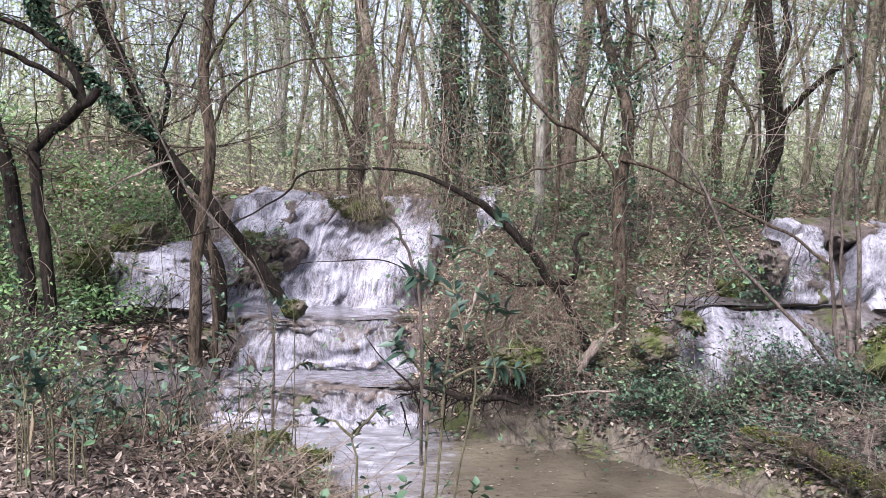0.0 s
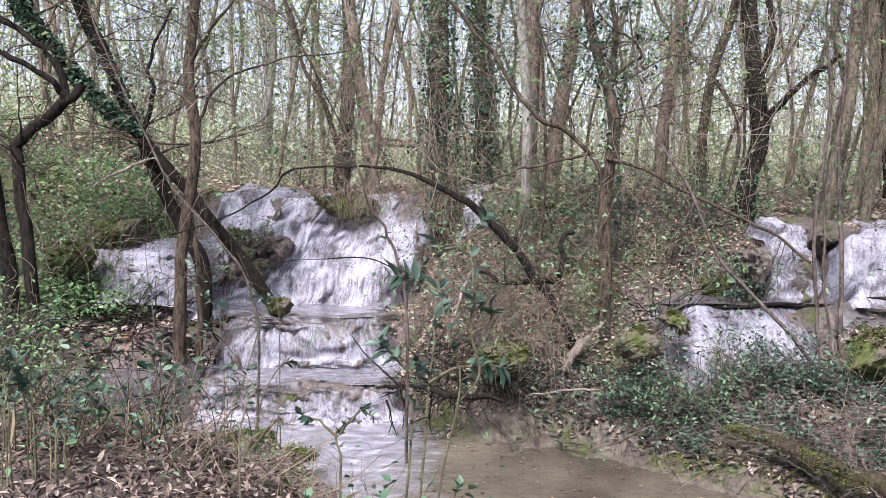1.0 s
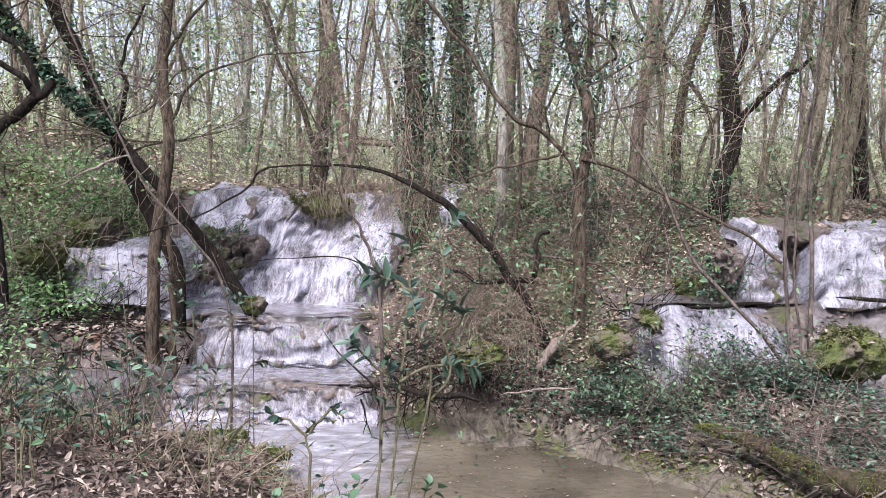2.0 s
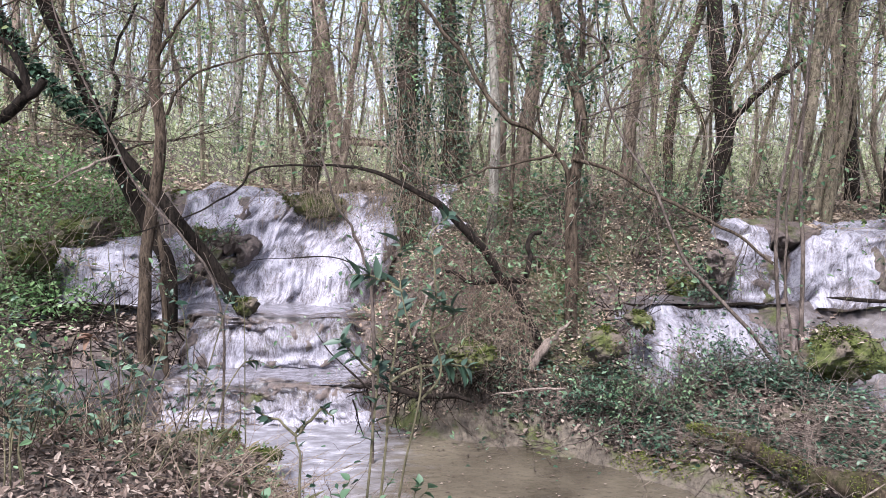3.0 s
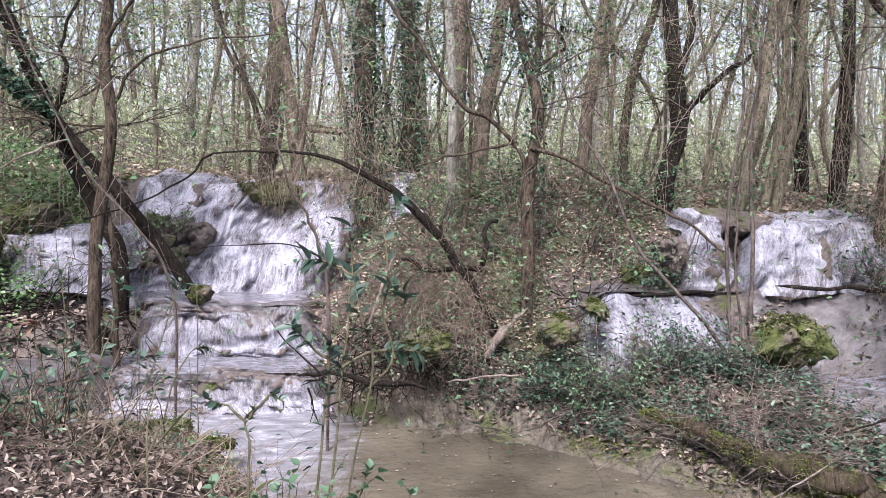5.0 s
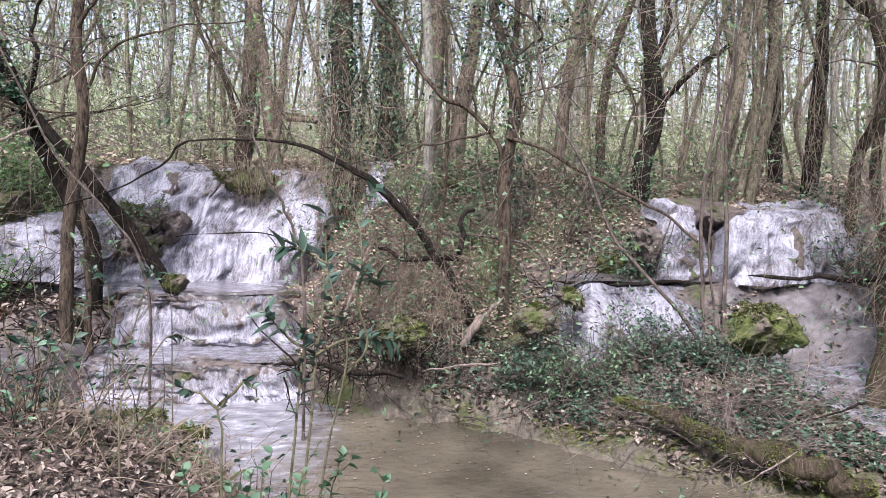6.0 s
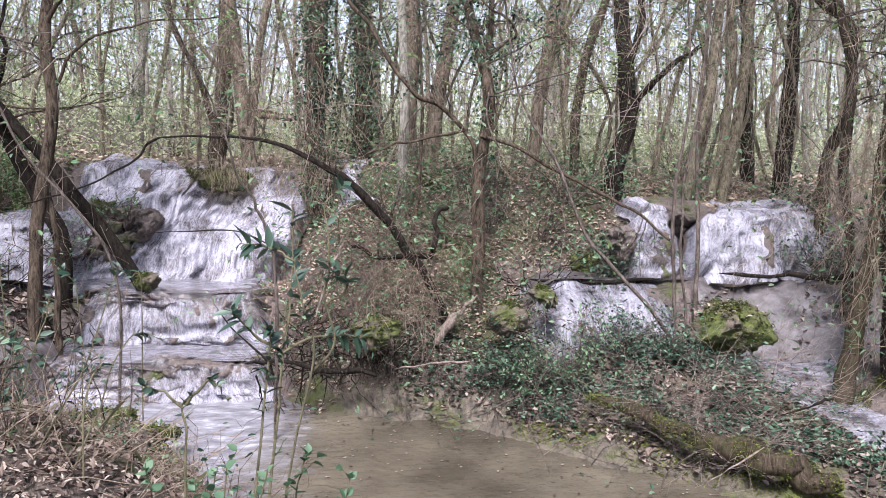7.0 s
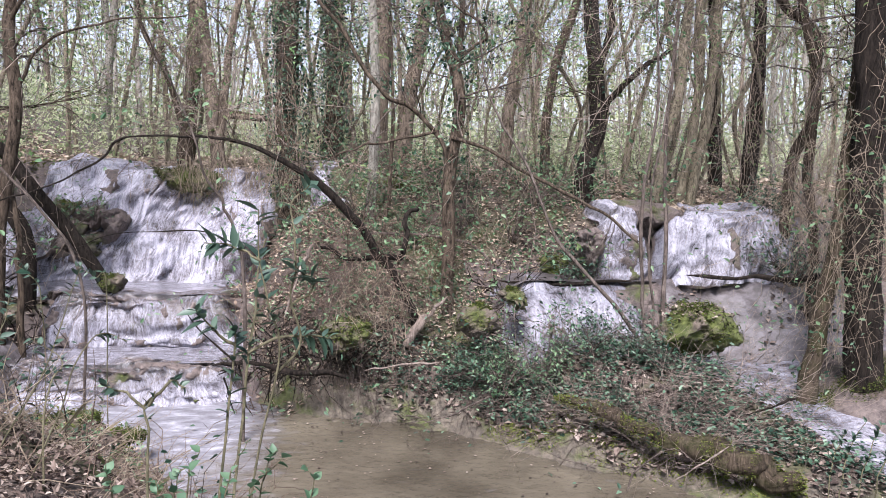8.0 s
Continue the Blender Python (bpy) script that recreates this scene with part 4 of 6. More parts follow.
tree("thin bare sapling by the ledge", [(-1.64, 7.5, 1.16), (-1.98, 7.57, 1.86), (-2.47, 7.72, 2.39), (-2.94, 7.91, 3.26), (-3.26, 8.07, 3.88)], 0.012, 0.0066, mat=M_TWIG, twigs=9, twig_len=0.5, leaves=90, leaf_mat=M_SHRUB, rise=1.2, crown=60, name='sapling', twig_from=0.15)

# slender leaning stems between the larger trunks
for x0, x1, y0, y1, count in ((2.2, 8.6, 9.6, 14.5, 28), (-6.5, -0.8, 12.2, 15.0, 20), (-0.6, 2.6, 12.0, 15, 12)):
    for _ in range(count):
        x, y = RNG.uniform(x0, x1), RNG.uniform(y0, y1)
        z, lean, sway = float(land(x, y)), RNG.normal() * 0.7 + 0.25, RNG.normal() * 0.14
        tree("slender leaning olive-grey stem among the trunks", [(x, y, z), (x + lean * 0.3 + sway, y, z + 1.2), (x + lean * 0.7 - sway, y + 0.1, z + 2.6), (x + lean * 1.3, y + 0.2, z + 4.2)],
             RNG.uniform(0.014, 0.036), 0.012, mat=M_BARK_OLIVE, twigs=6, twig_len=0.8, leaves=110, leaf=0.034, rise=1.5, crown=40, group="slender stems of the wood", name="sapling", twig_from=0.45)

# ---------------------------------------------------------------- the wood behind
def far_tree(seed, h, r, lean, leaves, mat, leaf_mat):
    ob = thing("tree", (0, 0, 0), "slender tree of the wood round the falls, haze painted into its pale colour", "tree", "trees of the wood")
    n = 7
    line = np.stack([np.linspace(0, lean, n) + 0.12 * RNG.standard_normal(n), 0.12 * RNG.standard_normal(n), np.linspace(-0.3, h, n)], -1)
    line = curve(line, 24)
    g = Geo()
    g.tube(line, [r * 1.3, r, r * 0.8, r * 0.35], 8, 0.03)
    part("trunk", g, mat, ob)
    tw, tips = Geo(), []
    for _ in range(12):
        i = int(RNG.uniform(0.35, 0.98) * 23)
        d = perp(np.array([0, 0, 1.0])) + np.array([0, 0, RNG.uniform(0.2, 1.2)])
        sprout(tw, line[i], d, RNG.uniform(0.7, 2.0), r * 0.3, 2, tips, 0.0, kids=2)
    part("twig_spray", tw, M_HAZE_BARK, ob)
    g = Geo()
    t = np.array(tips)
    g.leaves(t[RNG.integers(0, len(t), leaves)] + RNG.standard_normal((leaves, 3)) * 0.16, 0.062, 0.55, 0.2)
    part("crown", g, leaf_mat, ob, smooth=False)
    return ob


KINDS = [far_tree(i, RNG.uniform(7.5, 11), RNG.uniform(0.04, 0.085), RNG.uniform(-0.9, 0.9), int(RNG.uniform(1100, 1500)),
                  [M_BARK_PALE, M_HAZE_BARK, M_HAZE_BARK][i % 3], M_HAZE_LEAF if i % 4 else M_CANOPY) for i in range(8)]
spot = 0
for row_y, gap in ((13.4, 6.0), (16, 5.0), (19.5, 3.8), (24, 3.2), (30.0, 3.4)):
    half = row_y * 0.62 + 2
    x = -half + RNG.uniform(0, gap)
    while x < half + row_y * 0.22:
        y = row_y + RNG.uniform(-0.7, 0.7) * gap
        m = pose(x, y, float(land(x, y)), 0, 0, RNG.uniform(0, 360)) @ Matrix.Scale(RNG.uniform(0.8, 1.2), 4)
        src = KINDS[spot % 8]
        if spot < 8:
            src.matrix_basis = m
        else:
            c = copy_thing(src, m)
            c.matrix_basis = m
        spot += 1
        x += gap * RNG.uniform(0.6, 1.5)

# undergrowth of the wood behind
def bush(label, at, size, n, mat, leaf, twigs=14):
    ob = thing("shrub", at, label, "shrub")
    tw, tips = Geo(), []
    for _ in range(twigs):
        d = perp(np.array([0, 0, 1.0])) * 0.7 + np.array([0, 0, 1.0])
        sprout(tw, np.array(at) + RNG.standard_normal(3) * 0.05 * size, d, size * RNG.uniform(0.6, 1.1), 0.008 * size + 0.003, 2, tips, 0.1)
    part("stalk", tw, M_TWIG, ob)
    g = Geo()
    t = np.array(tips)
    g.leaves(t[RNG.integers(0, len(t), n)] + RNG.standard_normal((n, 3)) * 0.07 * size, leaf, 0.5, 0.3)
    part("foliage", g, mat, ob, smooth=False)
    return ob


for _ in range(16):
    x, y = RNG.uniform(-9, 13), RNG.uniform(13, 21)
    bush("green undergrowth shrub in the wood, sunlight painted into its pale leaves", (x, y, float(land(x, y))), RNG.uniform(0.7, 1.3), 420, M_SUNLIT_LEAF, 0.075)
for x, y, s in ((-4.9, 9.2, 1.0), (-5.6, 8.6, 1.1), (-5.0, 8.0, 0.7), (-4.4, 9.9, 0.8), (-6.2, 10.2, 1.3), (-3.9, 10.6, 0.6), (-4.6, 8.9, 0.9), (-5.4, 9.8, 1.2), (-6.6, 9.2, 1.3), (-4.2, 9.5, 0.6)):
    bush("leafy green shrub on the mossy bank", (x, y, float(land(x, y))), s, 420, M_GREEN, 0.055)
for x, y, s in ((1.0, 9.1, 0.6), (1.5, 8.8, 0.5), (2.1, 9.0, 0.7), (2.7, 8.9, 0.7), (3.1, 9.2, 0.6)):
    bush("dull green shrub on the island slope", (x, y, float(land(x, y))), s, 300, M_SHRUB, 0.045)
for x, y, s in ((2.1, 7.0, 0.5), (2.5, 7.0, 0.55), (1.9, 7.1, 0.4), (3.0, 7.0, 0.4), (3.4, 6.9, 0.35)):
    bush("blue-green leafy shrub on the low bank", (x, y, float(land(x, y))), s, 760, M_SHRUB if s > 0.45 else M_IVY, 0.034, 20)

# ---------------------------------------------------------------- thickets and hanging vines
tangle("twig_thicket", "tangle of bare grey twigs before the wood", [(-3.6, 0.2, 9.6, 11.8, 3.1, 5.2), (-5.5, -2.5, 8.6, 10.5, 3.3, 5.0)], 200, 1.1, 0.004, M_TWIG, 0.1, 2, 6000, M_CANOPY, 0.03)
tangle("twig_thicket", "tangle of bare twigs and small leaves above the terrace", [(0.3, 3.6, 8.6, 11.5, 3.2, 5.4), (3.2, 7.5, 8.6, 11.5, 3.0, 5.4)], 180, 1.0, 0.004, M_TWIG, 0.25, 2, 6000, M_CANOPY, 0.03)
tangle("twig_thicket", "fine leafy twigs among the trunks above the falls", [(-4.5, -0.5, 10.5, 13, 3.3, 6.0), (-0.5, 3.5, 10.8, 13, 3.3, 6.0), (3.0, 8.0, 9.5, 13, 3.2, 6.0)], 210, 1.2, 0.004, M_TWIG, 0.15, 2, 6000, M_CANOPY, 0.034)
tangle("straw_twigs", "pale straw-coloured strands among the trunks", [(-3.5, 1.5, 9.6, 12, 2.4, 4.8), (1.0, 6.5, 8.6, 12, 2.2, 5.0)], 300, 1.5, 0.0032, M_VINE, 0.5, 1, 0, bend=0.5)
tangle("arching_twigs", "long bare arching twigs before the falls and trunks", [(-4.5, -0.5, 8.6, 10.6, 2.3, 4.6), (-0.5, 3.0, 8.4, 10.4, 2.2, 4.8), (2.5, 6.0, 7.6, 9.5, 2.0, 4.6)], 210, 2.3, 0.005, M_DEADWOOD, 0.15, 1, 0, bend=0.35)
tangle("hanging_vines", "curtain of thin dry vines hanging from the trees", [(2.0, 4.2, 8.2, 10.5, 3.6, 5.2), (3.8, 6.6, 7.0, 10.0, 3.2, 5.0)], 150, 1.7, 0.003, M_VINE, 0.85, 1, 900, M_CANOPY, 0.045, bend=0.45)
tangle("hanging_vines", "dry straw-coloured vines about the big trunk", [(-0.6, 0.6, 9.6, 10.6, 2.2, 3.6)], 90, 0.9, 0.004, M_VINE, 0.75, 1, 0)
tangle("dry_brush", "heap of dry straw-coloured twigs on the island bank", [(-0.2, 1.6, 7.3, 8.0, 0.9, 1.6), (0.2, 1.2, 7.2, 7.9, 1.2, 2.0)], 260, 0.7, 0.003, M_BRUSH, 0.5, 1, 700, M_SHRUB, 0.045)
tangle("dead_branches", "dark dead twigs piled on the wet ledge", [(-4.8, -2.3, 7.6, 9.0, 0.02, 0.1)], 190, 0.6, 0.008, M_BARK_DARK, 0.0, 1, 0, bend=0.25, over=True)
scatter("leaf_litter", "wet dead leaves on the ledge", 3500, -5, -2.2, 7.4, 9.1, 0.07, M_LITTER, lambda x, y: 0.8 + 0 * x, (0.0, 0.04), 0.5, 0.6)
tangle("root_tangle", "brown roots and twigs over the mud bank", [(-0.2, 1.1, 7.2, 7.8, 0.45, 0.8)], 150, 0.35, 0.006, M_BARK_DARK, 0.2, 1, 0, bend=0.7)

tangle("twig_thicket", "pale bare twigs about the leaning trunks", [(-4.6, -2.6, 8.3, 9.6, 2.2, 4.3), (-3.2, -1.2, 8.8, 10.2, 2.6, 4.6)], 130, 0.8, 0.0035, M_DEADWOOD, 0.05, 2, 900, M_SHRUB, 0.04, bend=0.5)

tangle("hanging_vines", "dry straw-coloured vines spilling down the island bank", [(0.65, 1.2, 7.12, 7.5, 0.9, 1.5)], 80, 0.6, 0.003, M_VINE, 0.5, 1, 0, bend=1.3)
tangle("brush", "brown stems and twigs tangled over the island slope", [(0.1, 2.6, 7.7, 9.4, 0.1, 0.6)], 90, 0.9, 0.0035, M_BRUSH, 0.1, 1, 1500, M_SHRUB, 0.042, over=True)

tangle("leafy_boughs", "leafy green boughs hanging in over the clearing", [(-4.5, -0.5, 9.0, 11.5, 4.2, 5.2), (-0.5, 3.0, 9.0, 11.0, 4.1, 5.0), (2.5, 6.8, 8.4, 11.0, 4.0, 5.0)], 70, 0.9, 0.004, M_TWIG, 0.2, 2, 4500, M_GREEN, 0.04)
tangle("evergreen_sprays", "dark evergreen sprays among the ivy-clad trunks", [(-0.1, 1.0, 9.8, 10.8, 2.9, 4.0), (1.5, 2.3, 8.4, 9.2, 3.4, 4.4)], 40, 0.55, 0.004, M_TWIG, 0.2, 2, 2600, M_IVY, 0.045)

tangle("brush", "brown roots and dry stems beside the falls", [(-0.55, 0.2, 8.2, 9.7, 0.0, 0.2), (-0.3, 0.5, 7.3, 7.9, 0.0, 0.2)], 110, 0.55, 0.005, M_BRUSH, 0.25, 1, 500, M_SHRUB, 0.04, bend=0.7, over=True)
tangle("root_tangle", "dark rotten roots at the edge of the pool", [(-0.4, 0.6, 7.15, 7.4, 0.4, 0.55)], 36, 0.25, 0.009, M_BARK_DARK, 0.3, 1, 0, bend=0.6)

# ---------------------------------------------------------------- ground cover
M_STRAW = leafy("pale_dead_leaf", [(0.1, 0.07, 0.05), (0.3, 0.23, 0.17), (0.5, 0.41, 0.32), (0.38, 0.31, 0.22)], 0.8, 0.15)


def on_tongue(x, y):
    return ((inside(POOL, x, y) < -0.1) & (inside(RSTREAM, x, y) < 0.02) & (y < 7.6) & (x > 0.9)) * (0.55 + 0.45 * (rough(x, y, 0.5, 21) > -0.1))


def behind_log(x, y):
    """1 behind the fallen log, little before it and none on it."""
    side = y - (6.52 - (x - 2.44) * 0.95)
    return np.where(x < 2.4, 1.0, np.where(side > 0.1, 1.0, np.where(side > -0.1, 0.04, 0.12)))


def on_left(x, y):
    return (inside(POOL, x, y) < -0.15) * 0.9 * (y - 0.4 * np.clip(-1.6 - x, 0, 1.6) < 5.7 + 0.8 * sm(-2.3, -1.7, x) + 0.2 * rough(x, y, 0.5, 61))


def on_slope(x, y):
    return (x > -0.1 - 0.45 * (y > 8.2)) * (y > 7.3) * 0.8 * (rough(x, y, 0.6, 23) > -0.8) * ((x < 2.3) | (y > 8.5))


scatter("leaf_litter", "dead brown leaves strewn over the near bank", 36000, -5, 0.2, 3.0, 7.6, 0.04, M_LITTER, on_left, (0.0, 0.05), 0.22, 0.45)
scatter("leaf_litter", "dead leaves over the low bank", 11000, 0.8, 4.5, 4.2, 7.6, 0.06, M_LITTER, on_tongue, (0.0, 0.03), 0.6, 0.6)
scatter("leaf_litter", "dead leaves on the island slope", 38000, -0.5, 7, 7.4, 11, 0.042, M_STRAW, on_slope, (0.0, 0.04), 0.5, 0.6)
scatter("leaf_litter", "dead leaves on the floor of the wood", 22000, -9, 12, 10.8, 20, 0.09, M_STRAW, lambda x, y: 0.9 + 0 * x, (0.0, 0.04), 0.6, 0.6)
scatter("ivy_cover", "dark ivy spreading over the low bank", 30000, 0.9, 4.6, 4.4, 7.6, 0.034, M_IVY, lambda x, y: on_tongue(x, y) * behind_log(x, y) * (inside(RSTREAM, x, y) < -0.12) * (rough(x, y, 0.6, 22) > -0.85) * (inside(POOL, x, y) < -0.16 + 0.1 * rough(x, y, 0.4, 33)), (0.01, 0.2), 0.5, 0.7)
scatter("ivy_cover", "green ivy and seedlings on the island slope", 15000, 0.1, 5, 7.6, 10.8, 0.042, M_SHRUB, lambda x, y: on_slope(x, y) * (rough(x, y, 0.5, 25) > 0.0), (0.01, 0.34), 0.3, 0.6)
scatter("ivy_cover", "green leaves over the mossy far bank", 9000, -7.5, -2.7, 8.3, 11.8, 0.055, M_GREEN, lambda x, y: (rough(x, y, 0.7, 26) > -0.3) * 0.9 * (x < -3.2), (0.01, 0.45), 0.3, 0.6)
# these low plants look sunlit by their leaf colour alone
scatter("woodland_plants", "low plants on the floor of the wood, sunlight painted into their pale colour", 46000, -11, 15, 11.6, 28, 0.075, M_SUNLIT_LEAF, lambda x, y: 0.9 * (rough(x, y, 1.2, 31) > -0.2), (0.02, 1.1), 0.2, 0.5)
scatter("seedlings", "small green seedlings among the dead leaves", 3600, -5, -0.4, 3.4, 6.6, 0.04, M_SHRUB, lambda x, y: on_left(x, y) * (rough(x, y, 0.6, 27) > 0.25 - 0.5 * (x < -2.4)), (0.02, 0.2), 0.3, 0.5)
tangle("dry_twigs", "fallen twigs over the leaf litter", [(-3.8, -0.5, 3.6, 5.7, 0.01, 0.06)], 520, 0.5, 0.0035, M_VINE, 0.0, 1, 0, bend=0.25, over=True)
tangle("dry_twigs", "fallen twigs over the low bank", [(1.9, 4.3, 6.1, 7.2, 0.02, 0.22), (3.0, 4.3, 5.3, 6.2, 0.02, 0.2)], 400, 0.55, 0.0032, M_DEADWOOD, 0.0, 1, 0, bend=0.3, over=True)

# leaf mass far behind the trunks, its paleness standing in for sunlight
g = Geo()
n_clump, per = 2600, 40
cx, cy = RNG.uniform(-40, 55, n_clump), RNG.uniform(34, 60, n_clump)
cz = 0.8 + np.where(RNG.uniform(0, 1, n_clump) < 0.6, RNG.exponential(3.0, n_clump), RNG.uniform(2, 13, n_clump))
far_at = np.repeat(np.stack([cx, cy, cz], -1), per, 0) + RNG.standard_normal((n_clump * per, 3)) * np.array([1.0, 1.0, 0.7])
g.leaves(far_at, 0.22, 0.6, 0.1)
tagged(new("far_wood", g.mesh("far_wood", M_SUNLIT_LEAF, False)), "green foliage of the far wood, sunlight painted into its pale colour", "woods", kind="stuff")

# distant stems, their pale bark colour standing in for haze
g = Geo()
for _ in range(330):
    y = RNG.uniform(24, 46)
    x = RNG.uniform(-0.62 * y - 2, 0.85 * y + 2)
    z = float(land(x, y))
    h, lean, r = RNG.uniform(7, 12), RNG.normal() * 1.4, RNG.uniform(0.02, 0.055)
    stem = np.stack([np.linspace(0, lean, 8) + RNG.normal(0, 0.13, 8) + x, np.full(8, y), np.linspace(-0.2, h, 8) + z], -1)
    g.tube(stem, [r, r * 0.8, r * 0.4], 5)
tagged(new("far_stems", g.mesh("far_stems", M_HAZE_BARK)), "thin stems of the wood in the distance, haze painted into their pale colour", "trees", kind="stuff")

# unseen trees added beside and behind the viewer to block light from there
for k in range(26):
    a = RNG.uniform(0.12, 0.88) * 2 * np.pi + np.pi / 2
    rad = RNG.uniform(10, 20)
    x, y = rad * np.cos(a), rad * np.sin(a) - 1
    if y > 5 and abs(x) < 8:
        continue
    m = pose(x, y, float(land(x, y)), 0, 0, RNG.uniform(0, 360)) @ Matrix.Scale(RNG.uniform(0.9, 1.3), 4)
    copy_thing(KINDS[k % 8], m).matrix_basis = m

scatter("moss_patches", "olive moss on the shelving shore", 40000, 1.7, 3.9, 4.8, 6.6, 0.016, M_MOSSBRIGHT,
        lambda x, y: (inside(POOL, x, y) < -0.05) * (inside(POOL, x, y) > -0.55) * (rough(x, y, 0.5, 35) > -0.25), (0.0, 0.012), 0.4, 0.6, "moss")
scatter("dry_grass", "dry grass blades on the near bank", 350, -4.5, -0.3, 3.6, 7.2, 0.24, M_GRASS, lambda x, y: on_left(x, y) * (rough(x, y, 0.5, 36) > -0.1), (0.0, 0.02), 0.0, 0.014, "grass",
        way=np.array([0, 0, 1.2]))
tangle("roots", "roots and stems hanging over the mud bank", [(0.2, 1.6, 6.95, 7.3, 0.3, 0.6), (1.5, 3.2, 5.6, 6.7, 0.3, 0.6)], 190, 0.2, 0.003, M_TWIG, 0.75, 1, 0)
tangle("brush", "brown brushwood over the low bank", [(0.6, 2.4, 6.8, 7.8, 0.02, 0.3), (2.2, 4.3, 5.6, 7.2, 0.02, 0.2)], 300, 0.6, 0.004, M_TWIG, 0.0, 1, 700, M_IVY, 0.04, over=True)

tangle("hanging_vines", "veil of curling dry vines round the tall trunks by the stream", [(4.7, 6.5, 6.2, 7.5, 1.7, 4.2)], 230, 1.2, 0.0024, M_VINE, 0.7, 1, 500, M_SHRUB, 0.05, bend=1.5)
drift = scatter("leaf_litter", "pale flakes and leaf bits drifting on the pool", 260, -0.2, 3.2, 4.8, 7.2, 0.02, M_LITTER, lambda x, y: (inside(POOL, x, y) > 0.1) * 1.0, (0.0, 0.001), 3.0, 0.8)
for vert in drift.data.vertices:
    vert.co.z = 0.012

scatter("moss_cover", "yellow-green moss over the far bank", 14000, -7, -2.9, 9.2, 11.6, 0.035, M_MOSSBRIGHT, lambda x, y: (rough(x, y, 0.8, 43) > -0.2) * 1.0, (0.0, 0.02), 0.4, 0.6, "moss")

tangle("dry_grass_tuft", "dry straw-coloured roots and grass hanging over the lip of the falls", [(-1.35, -0.5, 10.3, 10.8, 2.05, 2.4), (-0.4, 0.4, 10.1, 10.6, 1.9, 2.5)], 240, 0.4, 0.0035, M_VINE, 0.8, 1, 0, bend=0.6)

scatter("ivy_cover", "light green leaves on the mossy far bank", 9000, -7.5, -2.9, 8.4, 11.6, 0.05, M_BRIGHT, lambda x, y: (rough(x, y, 0.6, 46) > -0.2) * 0.9 * (x < -3.3), (0.02, 0.6), 0.3, 0.5)
tangle("dry_brush", "pale dry twigs over the mossy far bank", [(-6.5, -3.2, 8.6, 10.8, 0.05, 1.0)], 150, 0.9, 0.0035, M_VINE, 0.2, 1, 500, M_CANOPY, 0.05, over=True)
tangle("brush", "brown stems and litter over the fallen log", [(2.5, 3.1, 5.95, 6.6, 0.04, 0.2), (2.9, 3.6, 5.5, 6.2, 0.04, 0.2), (3.3, 4.1, 5.2, 5.9, 0.04, 0.2)], 80, 0.4, 0.003, M_DEADWOOD, 0.1, 1, 160, M_IVY, 0.035, over=True)
tangle("dry_brush", "pale dry brush on the island behind the falls", [(0.9, 2.6, 9.0, 11.0, 0.05, 0.6)], 70, 0.8, 0.0035, M_VINE, 0.25, 1, 1500, M_SHRUB, 0.04, over=True)

for x, y, h in ((3.35, 8.05, 0.4), (5.55, 7.75, 0.55), (5.75, 7.9, 0.6), (3.25, 8.3, 0.4), (5.6, 8.3, 0.4)):
    bush("leafy green shrub at the edge of the side fall", (x, y, float(land(x, y))), h, 330, M_IVY, 0.045, 12)

tangle("root_tangle", "dark roots and twigs beside the side cascade", [(2.1, 2.7, 7.5, 8.1, 0.02, 0.2)], 70, 0.4, 0.007, M_BARK_DARK, 0.1, 1, 0, bend=0.6, over=True)

tangle("dry_twigs", "dark broken twigs over the leaf litter", [(-3.2, 0.0, 3.4, 5.4, 0.01, 0.08)], 380, 0.4, 0.0035, M_BRUSH, 0.0, 1, 0, bend=0.4, over=True)
scatter("moss_patches", "yellow-green moss along the edge of the near bank", 9000, -2.2, 0.3, 4.4, 7.2, 0.03, M_MOSSBRIGHT,
        lambda x, y: (inside(POOL, x, y) < -0.02) * (inside(POOL, x, y) > -0.32) * (rough(x, y, 0.5, 48) > -0.1), (0.0, 0.02), 0.4, 0.6, "moss")


def shoots(at, size, n):
    """Thin dark upright shoots with small leaves."""
    ob = thing("shrub", at, "thin dark shoots with small glossy leaves on the near bank", "shrub")
    tw, tips = Geo(), []
    for _ in range(5):
        d = perp(np.array([0, 0, 1.0])) * 0.3 + np.array([0, 0, 1.0])
        sprout(tw, np.array(at) + np.array([RNG.normal() * 0.1, RNG.normal() * 0.1, -0.03]), d, size * RNG.uniform(0.6, 1.1), 0.004, 1, tips, 0.0, 0.3, 2)
    part("stalk", tw, M_BARK, ob)
    g = Geo()
    t = np.array(tips)
    g.leaves(t[RNG.integers(0, len(t), n)] + RNG.standard_normal((n, 3)) * 0.025, 0.046, 0.5, 0.3)
    part("foliage", g, M_IVY, ob, smooth=False)


for _ in range(13):
    y = RNG.uniform(3.7, 5.4)
    edge = np.interp(y, [3.6, 5.2, 6.3], [0.2, -0.4, -1.0])
    x = edge - RNG.uniform(0.12, 1.0) * 2.6
    shoots((x, y, float(land(x, y))), RNG.uniform(0.35, 0.7), 34)

scatter("leaf_litter", "wet dead leaves and bits on the tufa slope", 700, 3.9, 6.2, 7.1, 7.9, 0.05, M_LITTER, lambda x, y: 1.0 * (rough(x, y, 0.5, 51) > 0.1), (0.02, 0.04), 0.6, 0.6)
